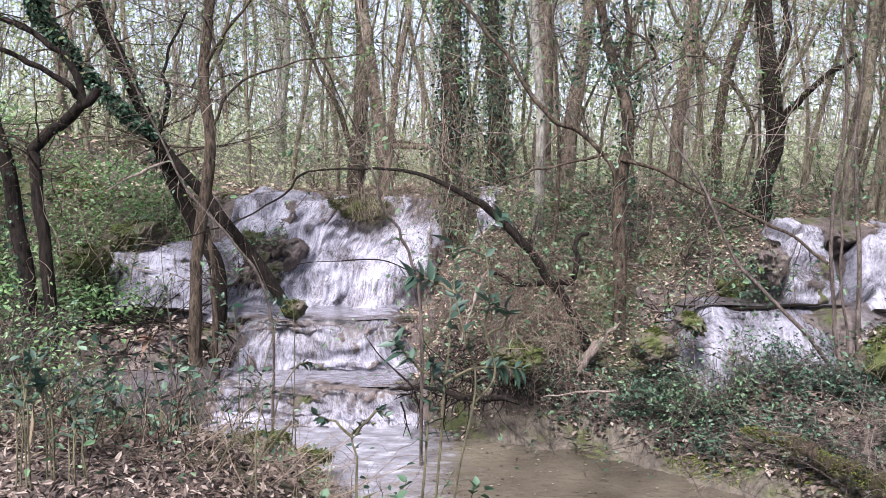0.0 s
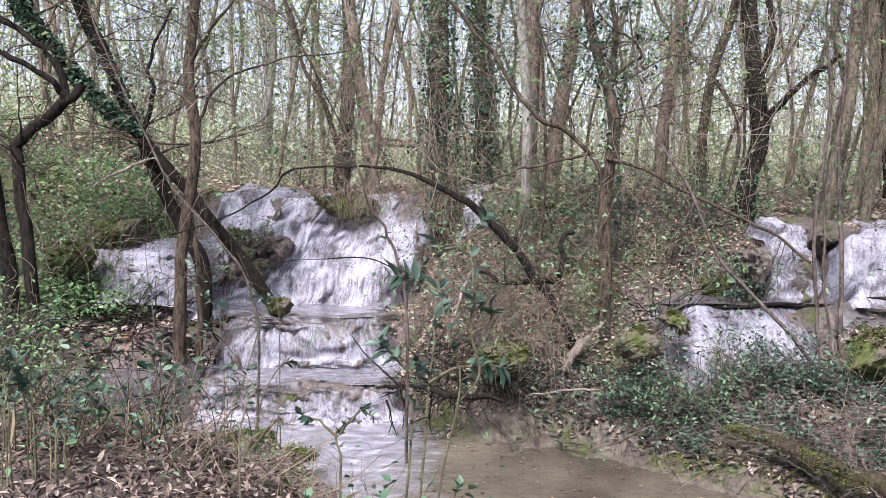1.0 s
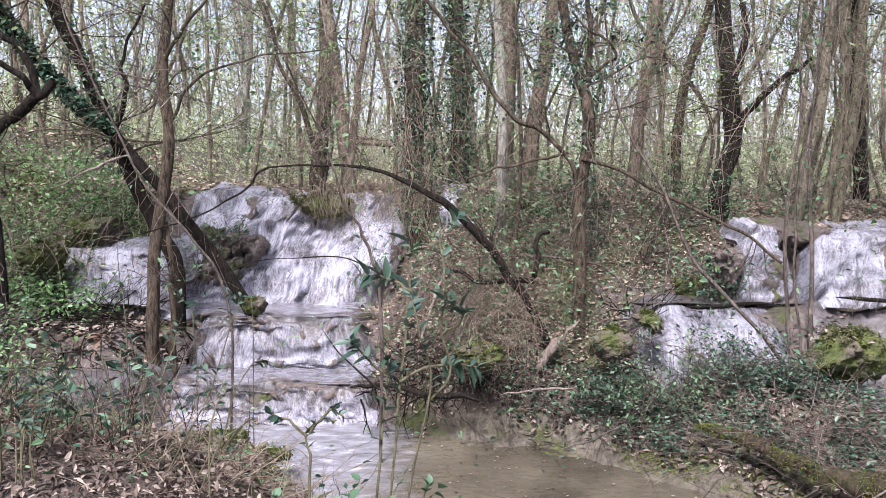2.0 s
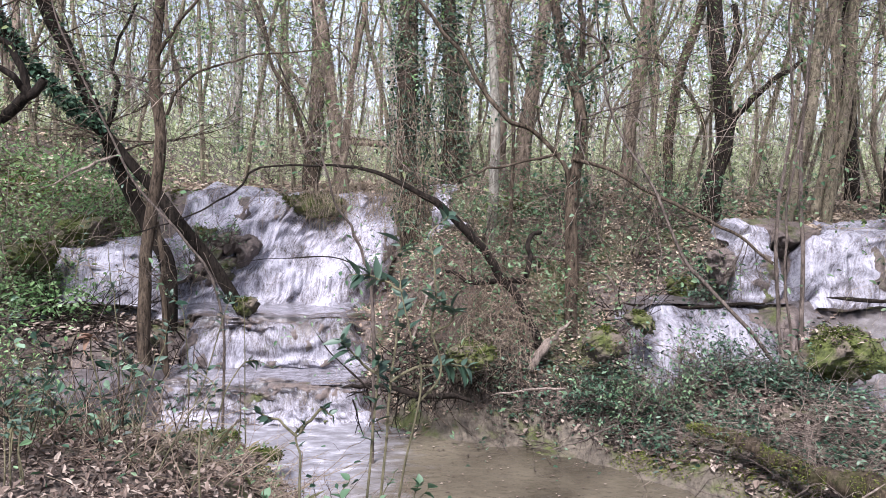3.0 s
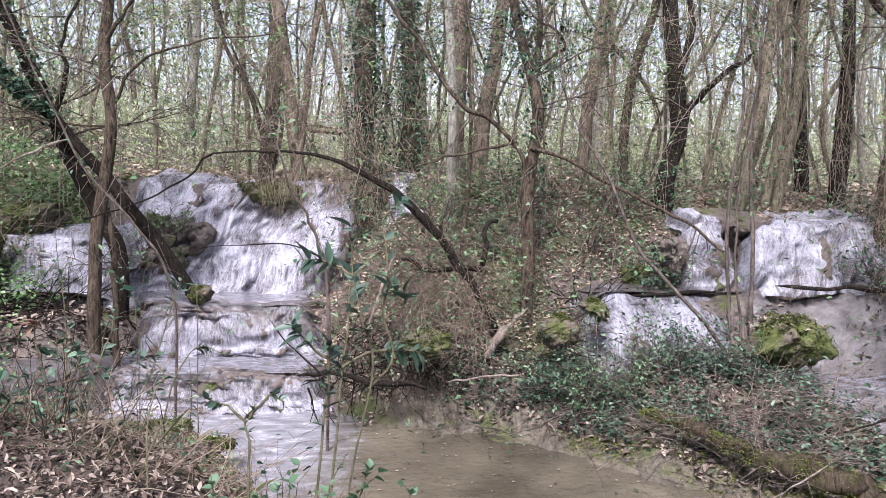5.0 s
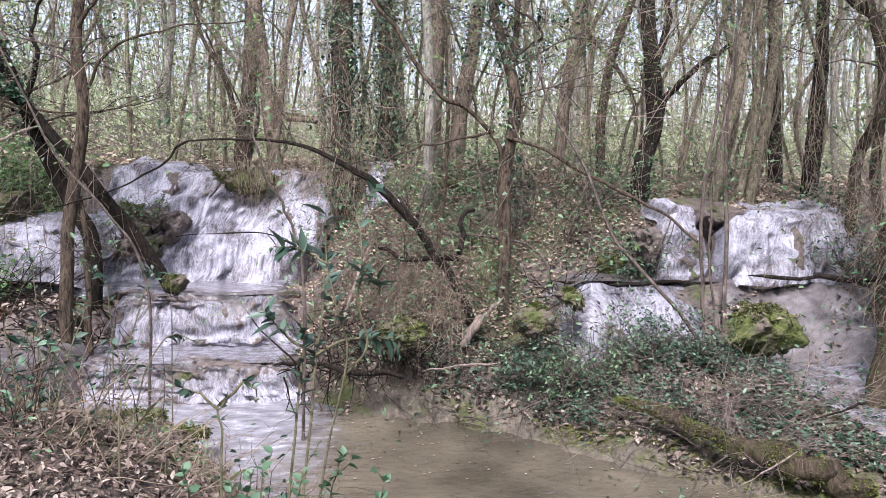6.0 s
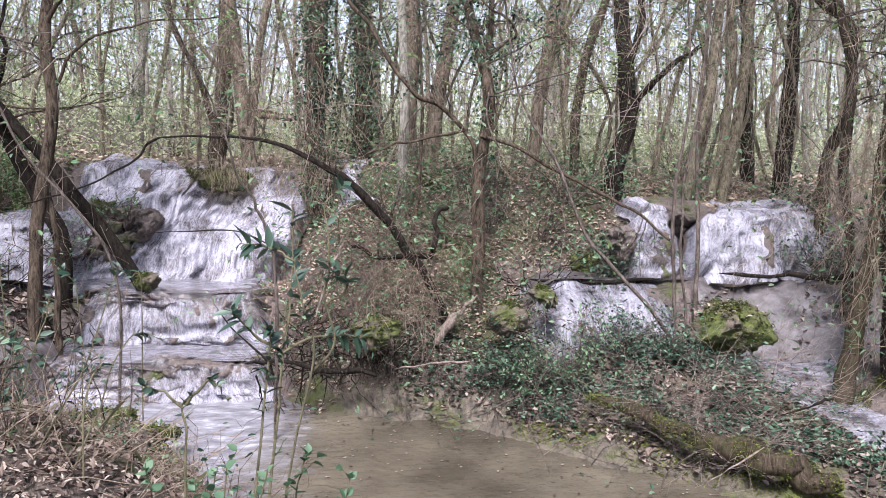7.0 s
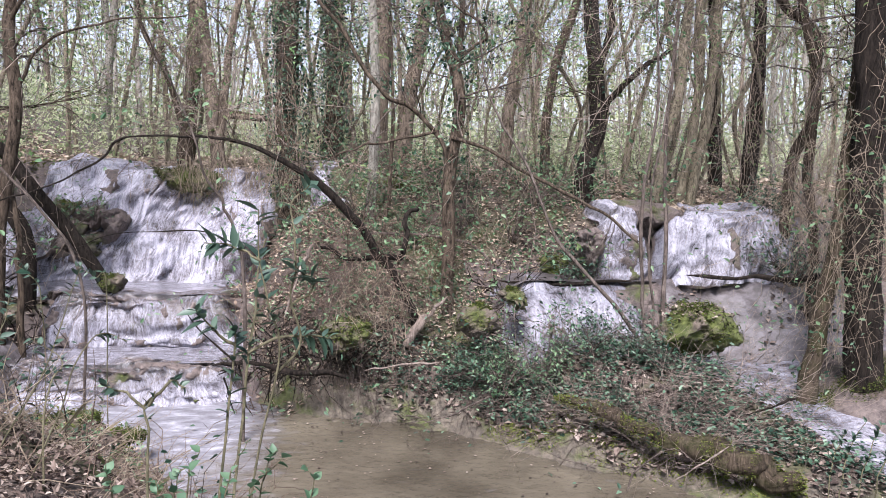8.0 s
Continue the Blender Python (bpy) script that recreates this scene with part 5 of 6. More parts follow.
tangle("dry_brush", "pale dry twigs on the island behind the arching trunk", [(0.2, 2.6, 8.0, 9.6, 0.05, 0.7)], 70, 0.7, 0.0035, M_VINE, 0.15, 1, 0, over=True)

tangle("hanging_vines", "curling straw-coloured vines falling over the foot of the mossy trunks", [(4.55, 5.6, 5.75, 6.2, 1.3, 2.9)], 120, 1.0, 0.0024, M_VINE, 0.6, 1, 420, M_SHRUB, 0.045, bend=1.9)
for x, y, z, h in ((-2.25, 9.62, 1.5, 0.3), (-2.0, 9.66, 1.62, 0.28), (-2.45, 9.6, 1.3, 0.3), (-2.7, 9.3, 1.2, 0.3)):
    bush("straggling shrub rooted on the rock in the falls", (x, y, z), h, 90, M_SHRUB, 0.04, 9)

for x, y, h in ((-2.75, 4.9, 0.6), (-2.95, 5.3, 0.7), (-2.3, 4.5, 0.45), (-3.3, 5.0, 0.7), (-3.2, 6.0, 0.6), (-3.9, 6.4, 0.7)):
    bush("fresh green feathery plant on the near bank", (x, y, float(land(x, y))), h, 420, M_GREEN, 0.03, 12)

# ---------------------------------------------------------------- rocks, logs and stumps


def boulder(label, at, size, mat, rough_=0.3, seed=0.0, name="boulder", cuts=7, litter=0):
    """A worn block: a lump cut by flat faces, with moss and dead leaves on its upper side."""
    g = Geo()
    g.blob((0, 0, 0), (1, 1, 1), 32, rough_, 1.6, seed)
    v = g.v[0].astype(float)
    for k in range(cuts):
        nrm = RNG.standard_normal(3)
        nrm = np.array([0.1, -0.25, 1.0]) if k == 0 else nrm * np.array([1, 1, 0.5])
        nrm /= np.linalg.norm(nrm)
        over = np.clip(v @ nrm - RNG.uniform(0.55, 0.78), 0, None)
        v = v - 0.92 * over[:, None] * nrm
    v = v * np.asarray(size) * 1.18
    v = v + 0.028 * np.stack([rough(v[:, 1] + v[:, 2] * 1.3, v[:, 0] - v[:, 2], 0.1, k) for k in (1, 2, 3)], -1) + np.asarray(at)
    g.v[0] = v.astype(np.float32)
    ob = thing(name, at, label, "rock")
    stone = part("stone", g, mat, ob)
    keep = rough(v[:, 0] * 1.5, v[:, 1] * 1.5 + v[:, 2], 0.22, seed) > (-0.1 if mat is M_MOSS else 9)
    up = v[keep & (v[:, 2] > at[2] - 0.5 * size[2])]
    k = 700 + int(2200 * size[0] * size[1] / 0.06) if len(up) else 0
    if k:
        m = Geo()
        m.leaves(up[RNG.integers(0, len(up), k)] + RNG.standard_normal((k, 3)) * 0.017, 0.02, 0.5, 0.25)
        part("moss", m, M_MOSSTUFT, stone, "soft olive-green moss", smooth=False)["kind"] = "stuff"
    if litter:
        top = v[v[:, 2] > at[2] + 0.3 * size[2]]
        m = Geo()
        m.leaves(top[RNG.integers(0, len(top), litter)] + RNG.standard_normal((litter, 3)) * np.array([0.05, 0.05, 0.008]), 0.04, 0.5, 0.5)
        part("foliage", m, M_LITTER, stone, "dead leaves lying on the moss", smooth=False)
    return ob


def log(label, pts, r0, r1, mat, name="log", category="log"):
    ob = thing(name, pts[0], label, category)
    ln = curve(pts, 60 if r1 > 0.08 else 28, 0.022 if r1 > 0.08 else min(0.012, r1 * 0.4))
    if r1 > 0.08:
        ln[:, 2] = np.maximum(ln[:, 2], land(ln[:, 0], ln[:, 1]) + 0.05)
    g = Geo()
    g.tube(ln, [r0 * 0.2, r0 * 0.9, r0, r0 * 0.8, r1, r1 * 0.9, r1, r1 * 0.5], 14, 0.15 if r1 > 0.08 else 0.06)
    body = part("trunk", g, mat, ob)
    if r1 > 0.08:
        m = Geo()
        v = g.v[0]
        k = 9000
        pick = v[RNG.integers(0, len(v), k)]
        pick = pick[rough(pick[:, 0], pick[:, 1], 0.25, 41) > 0.05]
        m.leaves(pick + RNG.standard_normal(pick.shape) * 0.012, 0.014, 0.5, 0.3)
        part("moss", m, M_MOSSBRIGHT, body, "patches of bright moss", smooth=False)["kind"] = "stuff"
    return ob


boulder("large moss-covered boulder beside the side stream", (3.97, 6.94, 0.94), (.34, .28, .22), M_MOSS, 0.35, 1, litter=420)
boulder("small rounded rock with bright green moss", (1.95, 7.28, 0.94), (0.17, 0.15, 0.13), M_MOSS, 0.25, 2)
boulder("mossy rock outcrop standing out of the falls", (-2.32, 9.98, 1.46), (0.16, 0.16, 0.13), M_TUFA, 0.5, 20)
boulder("mossy rock outcrop standing out of the falls", (-2.07, 10.0, 1.6), (0.2, 0.18, 0.13), M_TUFA, 0.5, 21)
boulder("mossy rock outcrop standing out of the falls", (-1.86, 9.95, 1.53), (0.16, 0.15, 0.18), M_TUFA, 0.5, 22)
boulder("mossy rock outcrop standing out of the falls", (-2.43, 10.0, 1.68), (0.12, 0.12, 0.09), M_MOSS, 0.5, 23)
boulder("mossy rock outcrop standing out of the falls", (-2.22, 9.92, 1.29), (0.2, 0.16, 0.14), M_TUFA, 0.5, 24)
boulder("mossy rock outcrop standing out of the falls", (-2.5, 9.95, 1.27), (0.14, 0.14, 0.11), M_TUFA, 0.5, 25)
boulder("mossy hummock on the lip of the falls", (-1.2, 10.7, 2.04), (0.34, 0.26, 0.15), M_MOSS, 0.35, 4)
boulder("mossy foot of the leaning trunk", (-1.66, 8.9, 0.98), (0.12, 0.12, 0.09), M_MOSS, 0.45, 5)
boulder("mossy rock edge of the near bank", (-1.13, 6.33, 0.2), (0.26, 0.1, 0.06), M_MOSS, 0.3, 7)
boulder("mossy rock edge of the near bank", (-1.55, 6.68, 0.22), (0.28, 0.11, 0.06), M_MOSS, 0.3, 8)
boulder("mossy slope rock on the far bank", (-3.77, 9.87, 1.72), (0.36, 0.3, 0.2), M_MOSS, 0.35, 9)
boulder("mossy slope rock on the far bank", (-4.12, 9.14, 1.52), (0.32, 0.26, 0.16), M_MOSS, 0.35, 10)
boulder("mossy bank rock below the trees", (1.55, 10.2, 2.01), (0.5, 0.3, 0.2), M_MOSS, 0.35, 11)
boulder("wet tufa rock beside the narrow fall", (3.36, 8.02, 1.62), (0.13, 0.14, 0.16), M_TUFA, 0.5, 71)
boulder("mossy rock at the edge of the side cascade", (2.32, 7.4, 1.13), (0.13, 0.12, 0.07), M_MOSS, 0.6, 72)
boulder("mossy rock on the side terrace", (3.07, 8.42, 1.31), (0.14, 0.12, 0.1), M_MOSS, 0.3, 14)
boulder("mossy rock beyond the side stream", (5.44, 6.23, 0.62), (0.2, 0.2, 0.14), M_MOSS, 0.3, 15)
boulder("mossy boulder under the brush", (0.63, 7.26, 0.82), (0.2, 0.16, 0.11), M_MOSS, 0.45, 16)
log("dark rotten fallen log with moss patches along the low bank", [(2.44, 6.33, 0.44), (2.68, 6.09, 0.42), (2.87, 5.82, 0.39), (3.05, 5.54, 0.36), (3.23, 5.33, 0.33), (3.42, 5.14, 0.3), (3.62, 5.03, 0.27), (3.83, 4.92, 0.24)], 0.055, 0.082, M_BARK_MOSS)
log("grey broken stub of dead wood leaning at the tree", [(1.717, 7.642, 1.08), (1.554, 7.579, 0.955), (1.409, 7.514, 0.804), (1.277, 7.446, 0.629)], 0.02, 0.05, M_DEADWOOD, "stump", "stump")
log("mossy dead log lying behind the falls", [(-0.829, 11.395, 2.947), (-0.506, 11.291, 2.904), (-0.149, 11.184, 2.846)], 0.06, 0.05, M_BARK_MOSS)
log("dark rotten branch lying on the mud bank", [(-0.491, 7.235, 0.523), (-0.23, 7.235, 0.523), (0.237, 7.129, 0.474), (0.691, 7.027, 0.452)], 0.02, 0.028, M_BARK_DARK, "fallen_branch", "branch")
log("bare branch lying across the terrace", [(2.321, 8.004, 1.185), (2.664, 8.001, 1.156), (3.083, 7.903, 1.174), (3.76, 7.905, 1.202)], 0.015, 0.02, M_BARK_DARK, "fallen_branch", "branch")
log("dark wet sticks lodged below the side fall", [(4.123, 7.392, 1.351), (4.544, 7.311, 1.35), (5.106, 7.204, 1.359), (5.489, 7.035, 1.412)], 0.02, 0.03, M_BARK_DARK, "fallen_branch", "branch")
log("thin bare twig bending across the falls", [(-1.625, 6.937, 1.567), (-1.304, 6.951, 1.714), (-0.909, 6.955, 1.754), (-0.514, 6.955, 1.754), (-0.193, 6.942, 1.616)], 0.0036, 0.006, M_BARK_DARK, "twig", "branch")
log("bare dark branch slanting into the pool", [(-0.671, 6.501, 1.229), (-0.484, 6.476, 0.974), (-0.321, 6.462, 0.835), (-0.182, 6.45, 0.719)], 0.0054, 0.009, M_BARK_DARK, "twig", "branch")
log("thin pale branch lying on the low bank", [(0.797, 6.446, 0.673), (1.099, 6.45, 0.719), (1.425, 6.452, 0.733)], 0.006, 0.01, M_DEADWOOD, "twig", "branch")
log("pale bent branch propped on the bank", [(0.142, 6.391, 1.135), (0.202, 6.414, 1.363), (0.307, 6.536, 1.577), (0.363, 6.55, 1.716)], 0.0084, 0.014, M_DEADWOOD, "twig", "branch")
log("thin bowed stick at the water edge", [(2.429, 4.735, 0.463), (2.352, 4.633, 0.355), (2.426, 4.684, 0.465), (2.611, 4.714, 0.581)], 0.0036, 0.006, M_TWIG, "twig", "branch")
log("bare stick slanting at the water edge", [(2.568, 4.596, 0.392), (2.783, 4.571, 0.516), (3.052, 4.636, 0.634)], 0.0036, 0.006, M_DEADWOOD, "twig", "branch")
log("dark twig lying on the mud slope", [(1.243, 6.303, 0.245), (1.495, 6.31, 0.313), (1.834, 6.228, 0.505)], 0.0048, 0.008, M_TWIG, "twig", "branch")
log("pale fallen branch on the mossy bank", [(-3.683, 8.515, 2.281), (-3.323, 8.533, 2.46), (-2.938, 8.651, 2.641)], 0.0096, 0.016, M_DEADWOOD, "twig", "branch")
log("thin branch over the side stream", [(3.552, 5.257, 0.624), (3.801, 5.221, 0.717), (3.925, 5.203, 0.763)], 0.0072, 0.012, M_BARK_DARK, "twig", "branch")

scatter("moss_cover", "deep green moss about the feet of the vine-hung trunks", 9000, 4.55, 5.6, 5.9, 6.6, 0.016, M_MOSSTUFT,
        lambda x, y: 1.0 * (np.minimum(np.hypot(x - 4.83, y - 6.3), np.hypot(x - 5.27, y - 6.15)) < 0.22), (0.0, 0.12), 0.2, 0.6, "moss")

# ---------------------------------------------------------------- near saplings, leaf by leaf


def leaf_mesh(name, length, width, mat, curl=0.12):
    t = np.linspace(0, 1, 6)
    w = width * np.array([0.06, 0.42, 0.5, 0.42, 0.24, 0.02])
    v = []
    for a, b in zip(t, w):
        z = -curl * length * a * a
        v += [(-b, a * length, z + b * 0.35), (0, a * length, z), (b, a * length, z + b * 0.35)]
    f = []
    for i in range(5):
        f += [(3 * i, 3 * i + 1, 3 * i + 4, 3 * i + 3), (3 * i + 1, 3 * i + 2, 3 * i + 5, 3 * i + 4)]
    return mesh_from(name, v, f, mat)


def leaf_tint(name, cols, gloss, thru):
    m, n, l, b = mat_base(name)
    info = n.new("ShaderNodeObjectInfo")
    r = ramp(n, l, info.outputs["Random"], [(i / (len(cols) - 1), c) for i, c in enumerate(cols)])
    fine = noise_node(n, l, 60, 4)
    l.new(r.outputs["Color"], b.inputs["Base Color"])
    b.inputs["Roughness"].default_value = gloss
    bumped(n, l, b, fine.outputs["Fac"], 0.2, 0.004)
    tr = n.new("ShaderNodeBsdfTranslucent")
    mx = n.new("ShaderNodeMixShader")
    mx.inputs["Fac"].default_value = thru
    l.new(r.outputs["Color"], tr.inputs["Color"])
    l.new(b.outputs["BSDF"], mx.inputs[1])
    l.new(tr.outputs["BSDF"], mx.inputs[2])
    l.new(mx.outputs["Shader"], n["Material Output"].inputs["Surface"])
    return m


T_DARK = leaf_tint("laurel_leaf", [(0.015, 0.034, 0.022), (0.04, 0.075, 0.048), (0.085, 0.13, 0.09)], 0.5, 0.2)
T_MID = leaf_tint("sapling_leaf", [(0.03, 0.065, 0.035), (0.07, 0.125, 0.065), (0.12, 0.19, 0.11)], 0.4, 0.3)
T_YOUNG = leaf_tint("pale_young_leaf", [(0.05, 0.105, 0.055), (0.08, 0.15, 0.08), (0.13, 0.21, 0.12)], 0.5, 0.4)
T_BROWN = leaf_tint("withered_brown_leaf", [(0.11, 0.06, 0.04), (0.22, 0.14, 0.09)], 0.7, 0.2)
M_STEM = bark("green_brown_stem", (0.06, 0.06, 0.035), (0.17, 0.15, 0.09))
LEAF = {
    "dark": [leaf_mesh("leaf", 0.066, 0.027, T_DARK), leaf_mesh("leaf", 0.05, 0.022, T_DARK, 0.3), leaf_mesh("leaf", 0.08, 0.031, T_DARK, -0.05)],
    "large": [leaf_mesh("leaf", 0.098, 0.036, T_DARK), leaf_mesh("leaf", 0.08, 0.03, T_DARK, 0.3), leaf_mesh("leaf", 0.06, 0.024, T_DARK, 0.1)],
    "small": [leaf_mesh("leaf", 0.05, 0.024, T_DARK), leaf_mesh("leaf", 0.04, 0.02, T_DARK, 0.25)],
    "mid": [leaf_mesh("leaf", 0.055, 0.026, T_MID), leaf_mesh("leaf", 0.042, 0.022, T_MID, 0.3), leaf_mesh("leaf", 0.065, 0.03, T_DARK)],
    "young": [leaf_mesh("leaf", 0.05, 0.036, T_YOUNG), leaf_mesh("leaf", 0.04, 0.03, T_YOUNG, 0.25)],
    "brown": [leaf_mesh("leaf", 0.08, 0.045, T_BROWN, 0.6), leaf_mesh("leaf", 0.065, 0.04, T_BROWN, 0.8)],
}


def sapling(label, stems, r, kind, leaves, span=(0.4, 1.0), group="", side=0.9):
    """A young plant: thin stems, and single leaves set along them."""
    ob = thing("sapling", (stems[0][0][0], stems[0][0][1], float(land(stems[0][0][0], stems[0][0][1]))), label, "sapling", group)
    for pts in stems:
        low = float(land(pts[0][0], pts[0][1])) - 0.04
        if pts[0][2] < stems[0][0][2] + 0.2 and pts[0][2] > low:
            pts = [(pts[0][0], pts[0][1] - 0.01, low)] + pts
        ln = curve(pts, 8 + 5 * len(pts), 0.004)
        g = Geo()
        g.tube(ln, [r, r * 0.8, r * 0.4], 6)
        stem = part("stem", g, M_STEM, ob)
        for k in range(leaves // len(stems)):
            i = RNG.uniform(*span) * (len(ln) - 1.001)
            a = int(i)
            p = ln[a] + (ln[a + 1] - ln[a]) * (i - a)
            d = ln[a + 1] - ln[a]
            d = d / np.linalg.norm(d) * 0.5 + perp(d) * side + np.array([0, 0, RNG.uniform(-0.3, 0.35)])
            q = Vector(d).to_track_quat("Y", "Z").to_matrix().to_4x4() @ Matrix.Rotation(RNG.normal() * 0.5, 4, "Y")
            lf = new("leaf", LEAF[kind][RNG.integers(len(LEAF[kind]))])
            lf.parent = stem
            lf.matrix_basis = Matrix.Translation(p) @ q @ Matrix.Scale(RNG.uniform(0.7, 1.2), 4)
    return ob


sapling("glossy dark-leaved sapling on the near bank", [[(-0.104, 3.356, 0.928), (-0.08, 3.443, 1.303), (-0.048, 3.527, 1.64), (-0.061, 3.532, 1.69)], [(-0.047, 3.356, 0.928), (-0.015, 3.497, 1.336), (0.016, 3.625, 1.615), (0.032, 3.75, 1.856), (0.077, 3.873, 2.084)], [(0.003, 3.571, 1.576), (0.12, 3.626, 1.628), (0.251, 3.628, 1.641), (0.368, 3.626, 1.628)], [(-0.048, 3.526, 1.627), (-0.137, 3.532, 1.69), (-0.213, 3.541, 1.779)]], 0.008, "large", 90, (0.5, 1.0))
sapling("dark-leaved shoot rising over the pool", [[(-0.343, 3.068, 1.067), (-0.353, 3.146, 1.34), (-0.373, 3.207, 1.449), (-0.335, 3.214, 1.519)], [(-0.37, 3.207, 1.449), (-0.452, 3.214, 1.519), (-0.522, 3.216, 1.542)], [(-0.359, 3.208, 1.461), (-0.277, 3.217, 1.553), (-0.219, 3.215, 1.53)]], 0.007, "small", 30, (0.5, 1.0))
sapling("tall leafy shoots with glossy dark leaves on the near bank", [[(0.03, 3.37, 0.95), (0.134, 3.454, 1.557), (0.097, 3.48, 1.805), (0.059, 3.499, 2.004), (0.046, 3.521, 2.227)], [(0.125, 3.448, 1.51), (0.238, 3.531, 1.639), (0.187, 3.551, 1.841), (0.212, 3.571, 2.044), (0.191, 3.659, 2.241), (0.268, 3.669, 2.331)], [(0.059, 3.499, 2.004), (-0.041, 3.504, 2.054), (-0.178, 3.507, 2.078)], [(0.187, 3.546, 1.79), (0.288, 3.556, 1.892), (0.212, 3.564, 1.968)]], 0.006, "large", 84, (0.4, 1.0))
sapling("thin long shoots with small dark leaves on the near bank", [[(-1.25, 3.748, 0.825), (-1.084, 3.88, 1.145), (-0.952, 4.009, 1.427), (-0.871, 4.144, 1.783), (-0.827, 4.155, 1.886)], [(-1.002, 3.748, 0.825), (-0.886, 3.886, 1.202), (-0.764, 4.02, 1.542), (-0.59, 4.019, 1.528)], [(-1.332, 3.748, 0.825), (-1.225, 3.891, 1.258), (-1.169, 4.023, 1.571), (-1.097, 4.046, 1.801)], [(-0.882, 3.651, 0.869), (-0.906, 3.797, 1.318), (-0.858, 3.911, 1.454), (-0.999, 3.922, 1.567)]], 0.005, "small", 60, (0.45, 1.0))
sapling("withered shoot with large brown dead leaves", [[(-1.435, 4.045, 0.78), (-1.479, 4.086, 1.193), (-1.538, 4.127, 1.606), (-1.547, 4.133, 1.665)]], 0.006, "brown", 7, (0.75, 1.0))
sapling("thin bank sapling with dark green leaves", [[(-1.87, 3.467, 1.033), (-1.883, 3.507, 1.438), (-1.864, 3.522, 1.589), (-1.824, 3.534, 1.713)], [(-1.902, 3.467, 1.033), (-1.902, 3.507, 1.438), (-1.931, 3.522, 1.589), (-1.958, 3.535, 1.715)], [(-1.928, 3.467, 1.033), (-1.918, 3.507, 1.438), (-1.871, 3.522, 1.589), (-1.838, 3.534, 1.706)], [(-1.851, 3.467, 1.033), (-1.872, 3.507, 1.438), (-1.893, 3.522, 1.589), (-1.884, 3.533, 1.702)]], 0.0045, "small", 40, (0.35, 1.0), "saplings of the near bank")
sapling("thin bank sapling with dark green leaves", [[(-1.793, 3.563, 0.991), (-1.811, 3.606, 1.42), (-1.881, 3.623, 1.589), (-1.924, 3.631, 1.671)], [(-1.839, 3.563, 0.991), (-1.839, 3.606, 1.42), (-1.867, 3.623, 1.589), (-1.896, 3.635, 1.712)], [(-1.801, 3.563, 0.991), (-1.816, 3.606, 1.42), (-1.821, 3.623, 1.589), (-1.803, 3.639, 1.758)], [(-1.794, 3.563, 0.991), (-1.812, 3.606, 1.42), (-1.894, 3.623, 1.589), (-1.949, 3.635, 1.714)]], 0.0045, "dark", 34, (0.35, 1.0), "saplings of the near bank")
sapling("thin bank sapling with dark green leaves", [[(-1.843, 4.045, 0.78), (-1.846, 4.095, 1.282), (-1.885, 4.115, 1.488), (-1.92, 4.13, 1.64)], [(-1.831, 4.045, 0.78), (-1.838, 4.095, 1.282), (-1.836, 4.115, 1.488), (-1.822, 4.135, 1.685)], [(-1.8, 4.045, 0.78), (-1.82, 4.095, 1.282), (-1.915, 4.115, 1.488), (-1.979, 4.132, 1.656)], [(-1.776, 4.045, 0.78), (-1.806, 4.095, 1.282), (-1.885, 4.115, 1.488), (-1.92, 4.129, 1.625)]], 0.0045, "small", 40, (0.35, 1.0), "saplings of the near bank")
sapling("thin bank sapling with dark green leaves", [[(-1.802, 4.141, 0.738), (-1.778, 4.185, 1.176), (-1.778, 4.198, 1.312), (-1.814, 4.213, 1.463)], [(-1.808, 4.141, 0.738), (-1.781, 4.185, 1.176), (-1.789, 4.198, 1.312), (-1.836, 4.213, 1.463)], [(-1.696, 4.141, 0.738), (-1.715, 4.185, 1.176), (-1.685, 4.198, 1.312), (-1.628, 4.208, 1.408)], [(-1.736, 4.141, 0.738), (-1.739, 4.185, 1.176), (-1.78, 4.198, 1.312), (-1.818, 4.215, 1.481)]], 0.0045, "dark", 34, (0.35, 1.0), "saplings of the near bank")
sapling("thin bank sapling with dark green leaves", [[(-1.595, 3.467, 1.033), (-1.612, 3.498, 1.349), (-1.603, 3.505, 1.412), (-1.569, 3.516, 1.528)], [(-1.7, 3.467, 1.033), (-1.674, 3.498, 1.349), (-1.663, 3.505, 1.412), (-1.691, 3.514, 1.505)], [(-1.603, 3.467, 1.033), (-1.616, 3.498, 1.349), (-1.64, 3.505, 1.412), (-1.643, 3.517, 1.542)], [(-1.665, 3.467, 1.033), (-1.654, 3.498, 1.349), (-1.605, 3.505, 1.412), (-1.574, 3.512, 1.488)]], 0.0045, "small", 40, (0.35, 1.0), "saplings of the near bank")
sapling("thin bank sapling with dark green leaves", [[(-1.431, 4.462, 0.935), (-1.461, 4.481, 1.129), (-1.546, 4.501, 1.322), (-1.586, 4.521, 1.528)], [(-1.574, 4.462, 0.935), (-1.547, 4.481, 1.129), (-1.476, 4.501, 1.322), (-1.447, 4.519, 1.509)], [(-1.554, 4.462, 0.935), (-1.535, 4.481, 1.129), (-1.433, 4.501, 1.322), (-1.361, 4.513, 1.445)], [(-1.514, 4.462, 0.935), (-1.511, 4.481, 1.129), (-1.512, 4.501, 1.322), (-1.518, 4.515, 1.469)]], 0.0045, "dark", 34, (0.35, 1.0), "saplings of the near bank")
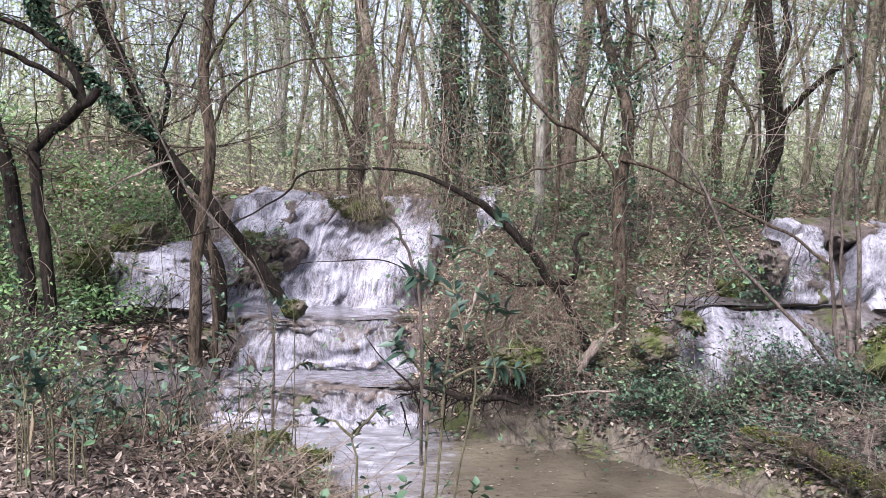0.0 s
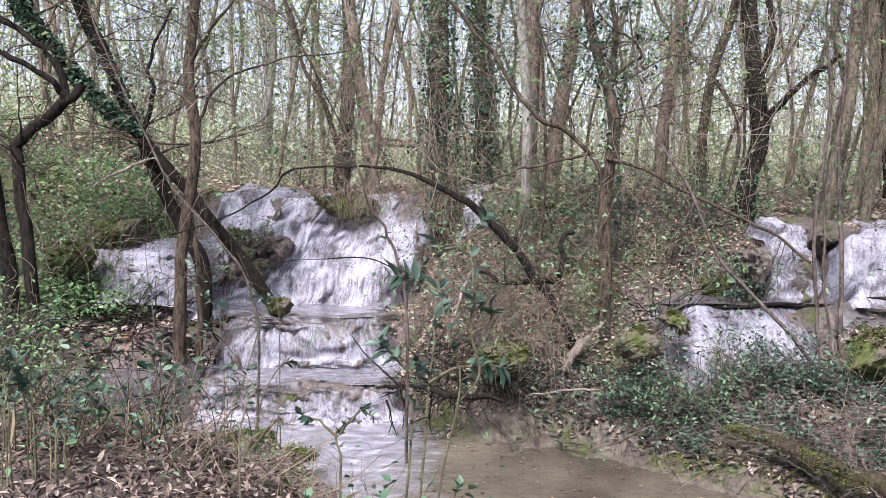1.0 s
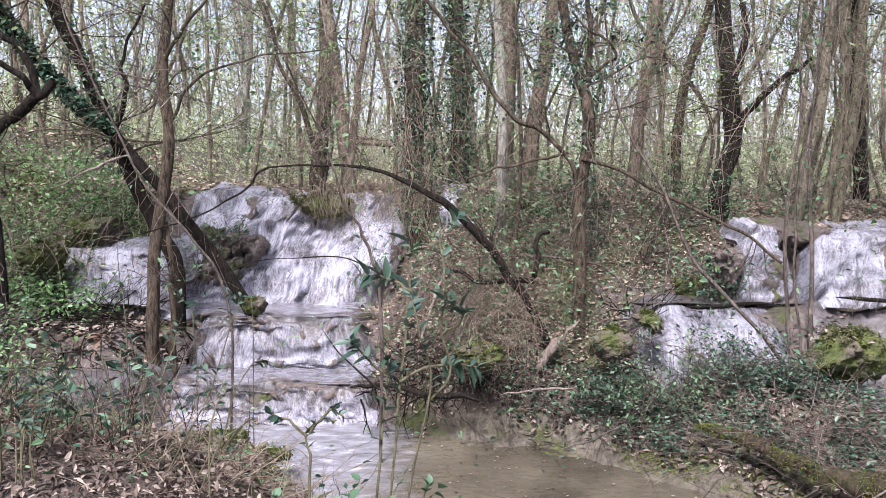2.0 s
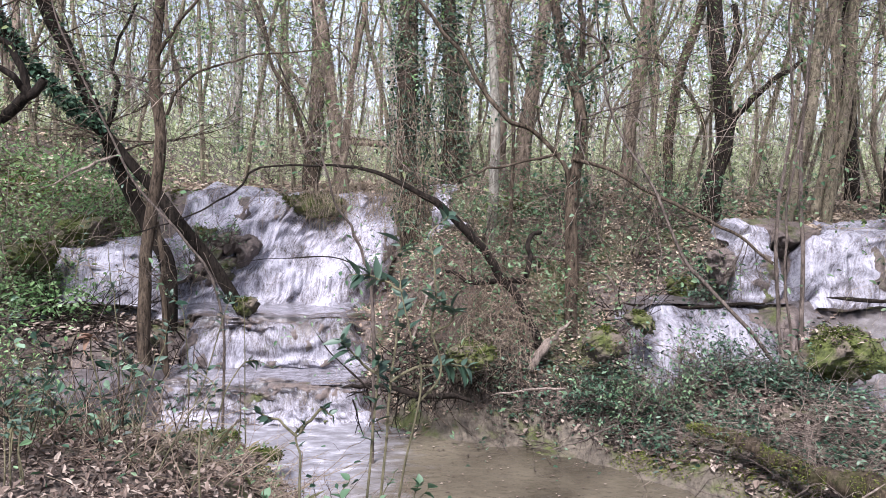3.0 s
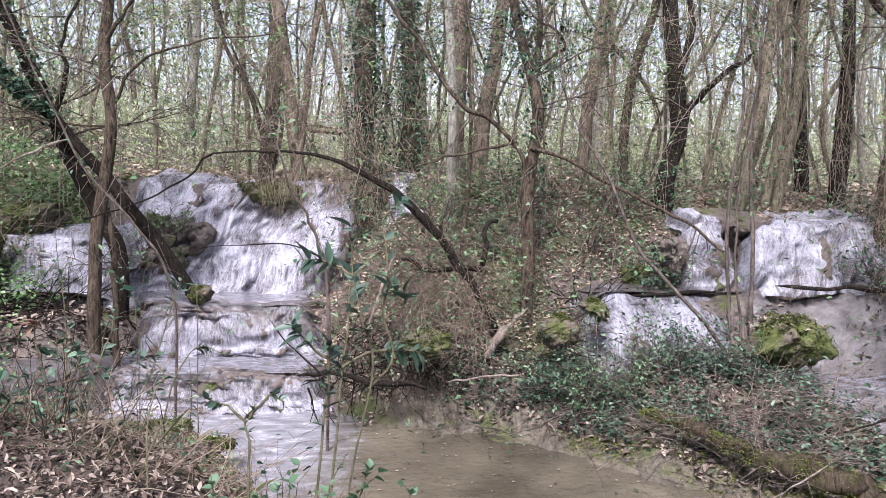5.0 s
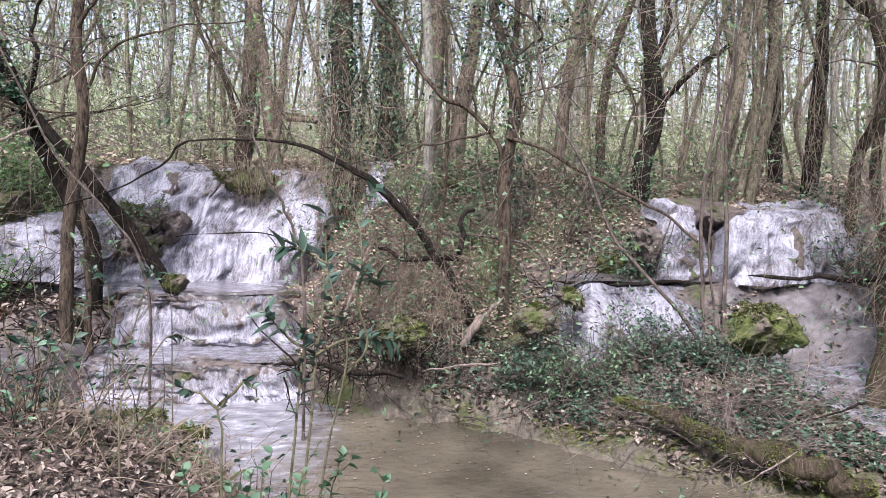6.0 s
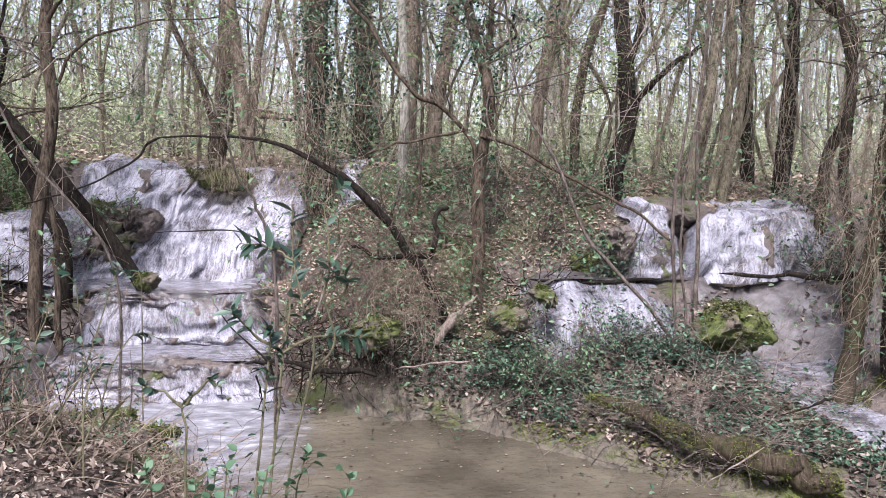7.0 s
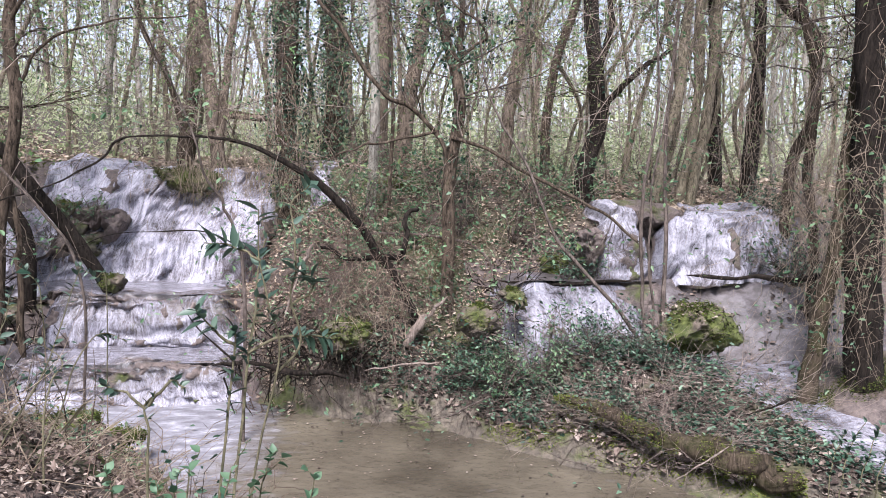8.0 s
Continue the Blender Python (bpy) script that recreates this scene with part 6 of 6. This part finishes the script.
sapling("thin bank sapling with dark green leaves", [[(-2.066, 4.753, 0.829), (-2.062, 4.777, 1.07), (-2.043, 4.801, 1.311), (-2.032, 4.815, 1.453)], [(-2, 4.753, 0.829), (-2.022, 4.777, 1.07), (-2.1, 4.801, 1.311), (-2.146, 4.811, 1.41)], [(-2.113, 4.753, 0.829), (-2.089, 4.777, 1.07), (-2.03, 4.801, 1.311), (-2.006, 4.816, 1.462)], [(-2.097, 4.753, 0.829), (-2.08, 4.777, 1.07), (-2.081, 4.801, 1.311), (-2.108, 4.809, 1.388)]], 0.0045, "dark", 34, (0.35, 1.0), "saplings of the near bank")
sapling("thin bank sapling with dark green leaves", [[(-1.577, 5.044, 0.724), (-1.591, 5.069, 0.98), (-1.651, 5.095, 1.235), (-1.691, 5.108, 1.366)], [(-1.669, 5.044, 0.724), (-1.646, 5.069, 0.98), (-1.553, 5.095, 1.235), (-1.496, 5.116, 1.449)], [(-1.662, 5.044, 0.724), (-1.641, 5.069, 0.98), (-1.669, 5.095, 1.235), (-1.728, 5.107, 1.357)], [(-1.605, 5.044, 0.724), (-1.608, 5.069, 0.98), (-1.672, 5.095, 1.235), (-1.733, 5.116, 1.452)]], 0.0045, "dark", 34, (0.35, 1.0), "saplings of the near bank")
sapling("thin bank sapling with dark green leaves", [[(-2.616, 5.335, 0.619), (-2.631, 5.37, 0.966), (-2.724, 5.404, 1.314), (-2.792, 5.419, 1.458)], [(-2.699, 5.335, 0.619), (-2.682, 5.37, 0.966), (-2.578, 5.404, 1.314), (-2.501, 5.426, 1.535)], [(-2.624, 5.335, 0.619), (-2.637, 5.37, 0.966), (-2.614, 5.404, 1.314), (-2.573, 5.425, 1.526)], [(-2.675, 5.335, 0.619), (-2.667, 5.37, 0.966), (-2.623, 5.404, 1.314), (-2.591, 5.416, 1.434)]], 0.0045, "dark", 34, (0.35, 1.0), "saplings of the near bank")
sapling("pale young seedlings with round leaves by the water", [[(-0.178, 2.876, 1.159), (-0.17, 2.941, 1.308), (-0.14, 2.996, 1.353)], [(-0.051, 2.876, 1.159), (-0.009, 2.941, 1.308), (0.035, 2.999, 1.385)], [(0.079, 2.972, 1.113), (0.101, 2.987, 1.266), (0.144, 2.995, 1.342)], [(-0.432, 2.876, 1.159), (-0.443, 2.889, 1.286), (-0.453, 2.895, 1.349)]], 0.004, "young", 40, (0.3, 1.0))
sapling("pale young seedlings with round leaves by the water", [[(-0.247, 2.957, 1.012), (-0.228, 2.974, 1.181), (-0.209, 2.983, 1.287)], [(0.044, 2.902, 1.023), (0.06, 2.974, 1.212), (0.164, 3.016, 1.304)], [(-0.33, 2.972, 1.009), (-0.29, 2.98, 1.137), (-0.302, 2.996, 1.241)], [(0.212, 2.967, 0.98), (0.273, 2.983, 1.199), (0.251, 2.998, 1.285)]], 0.004, "young", 34, (0.4, 1.0))
sapling("dark leafy bush at the side stream", [[(4.02, 4.75, 0.26), (4.08, 4.8, 0.5), (4.25, 4.85, 0.7)], [(4.13, 4.7, 0.28), (4.22, 4.75, 0.51), (4.33, 4.8, 0.69)], [(3.96, 4.8, 0.29), (4.02, 4.85, 0.48), (4.14, 4.9, 0.62)], [(4.22, 4.65, 0.34), (4.33, 4.7, 0.57), (4.42, 4.75, 0.75)]], 0.006, "small", 200, (0.3, 1.0))
sapling("dark leafy shoots before the mossy bank", [[(-2.391, 6.907, 1.272), (-2.44, 6.937, 1.567), (-2.465, 6.971, 1.911)], [(-1.85, 7.085, 1.033), (-1.9, 7.11, 1.286), (-2.053, 7.125, 1.438)], [(-1.304, 6.907, 1.272), (-1.403, 6.917, 1.37), (-1.551, 6.927, 1.468)], [(-2.737, 6.937, 1.567), (-2.687, 6.966, 1.862), (-2.638, 6.995, 2.157)]], 0.006, "dark", 70, (0.2, 1.0))
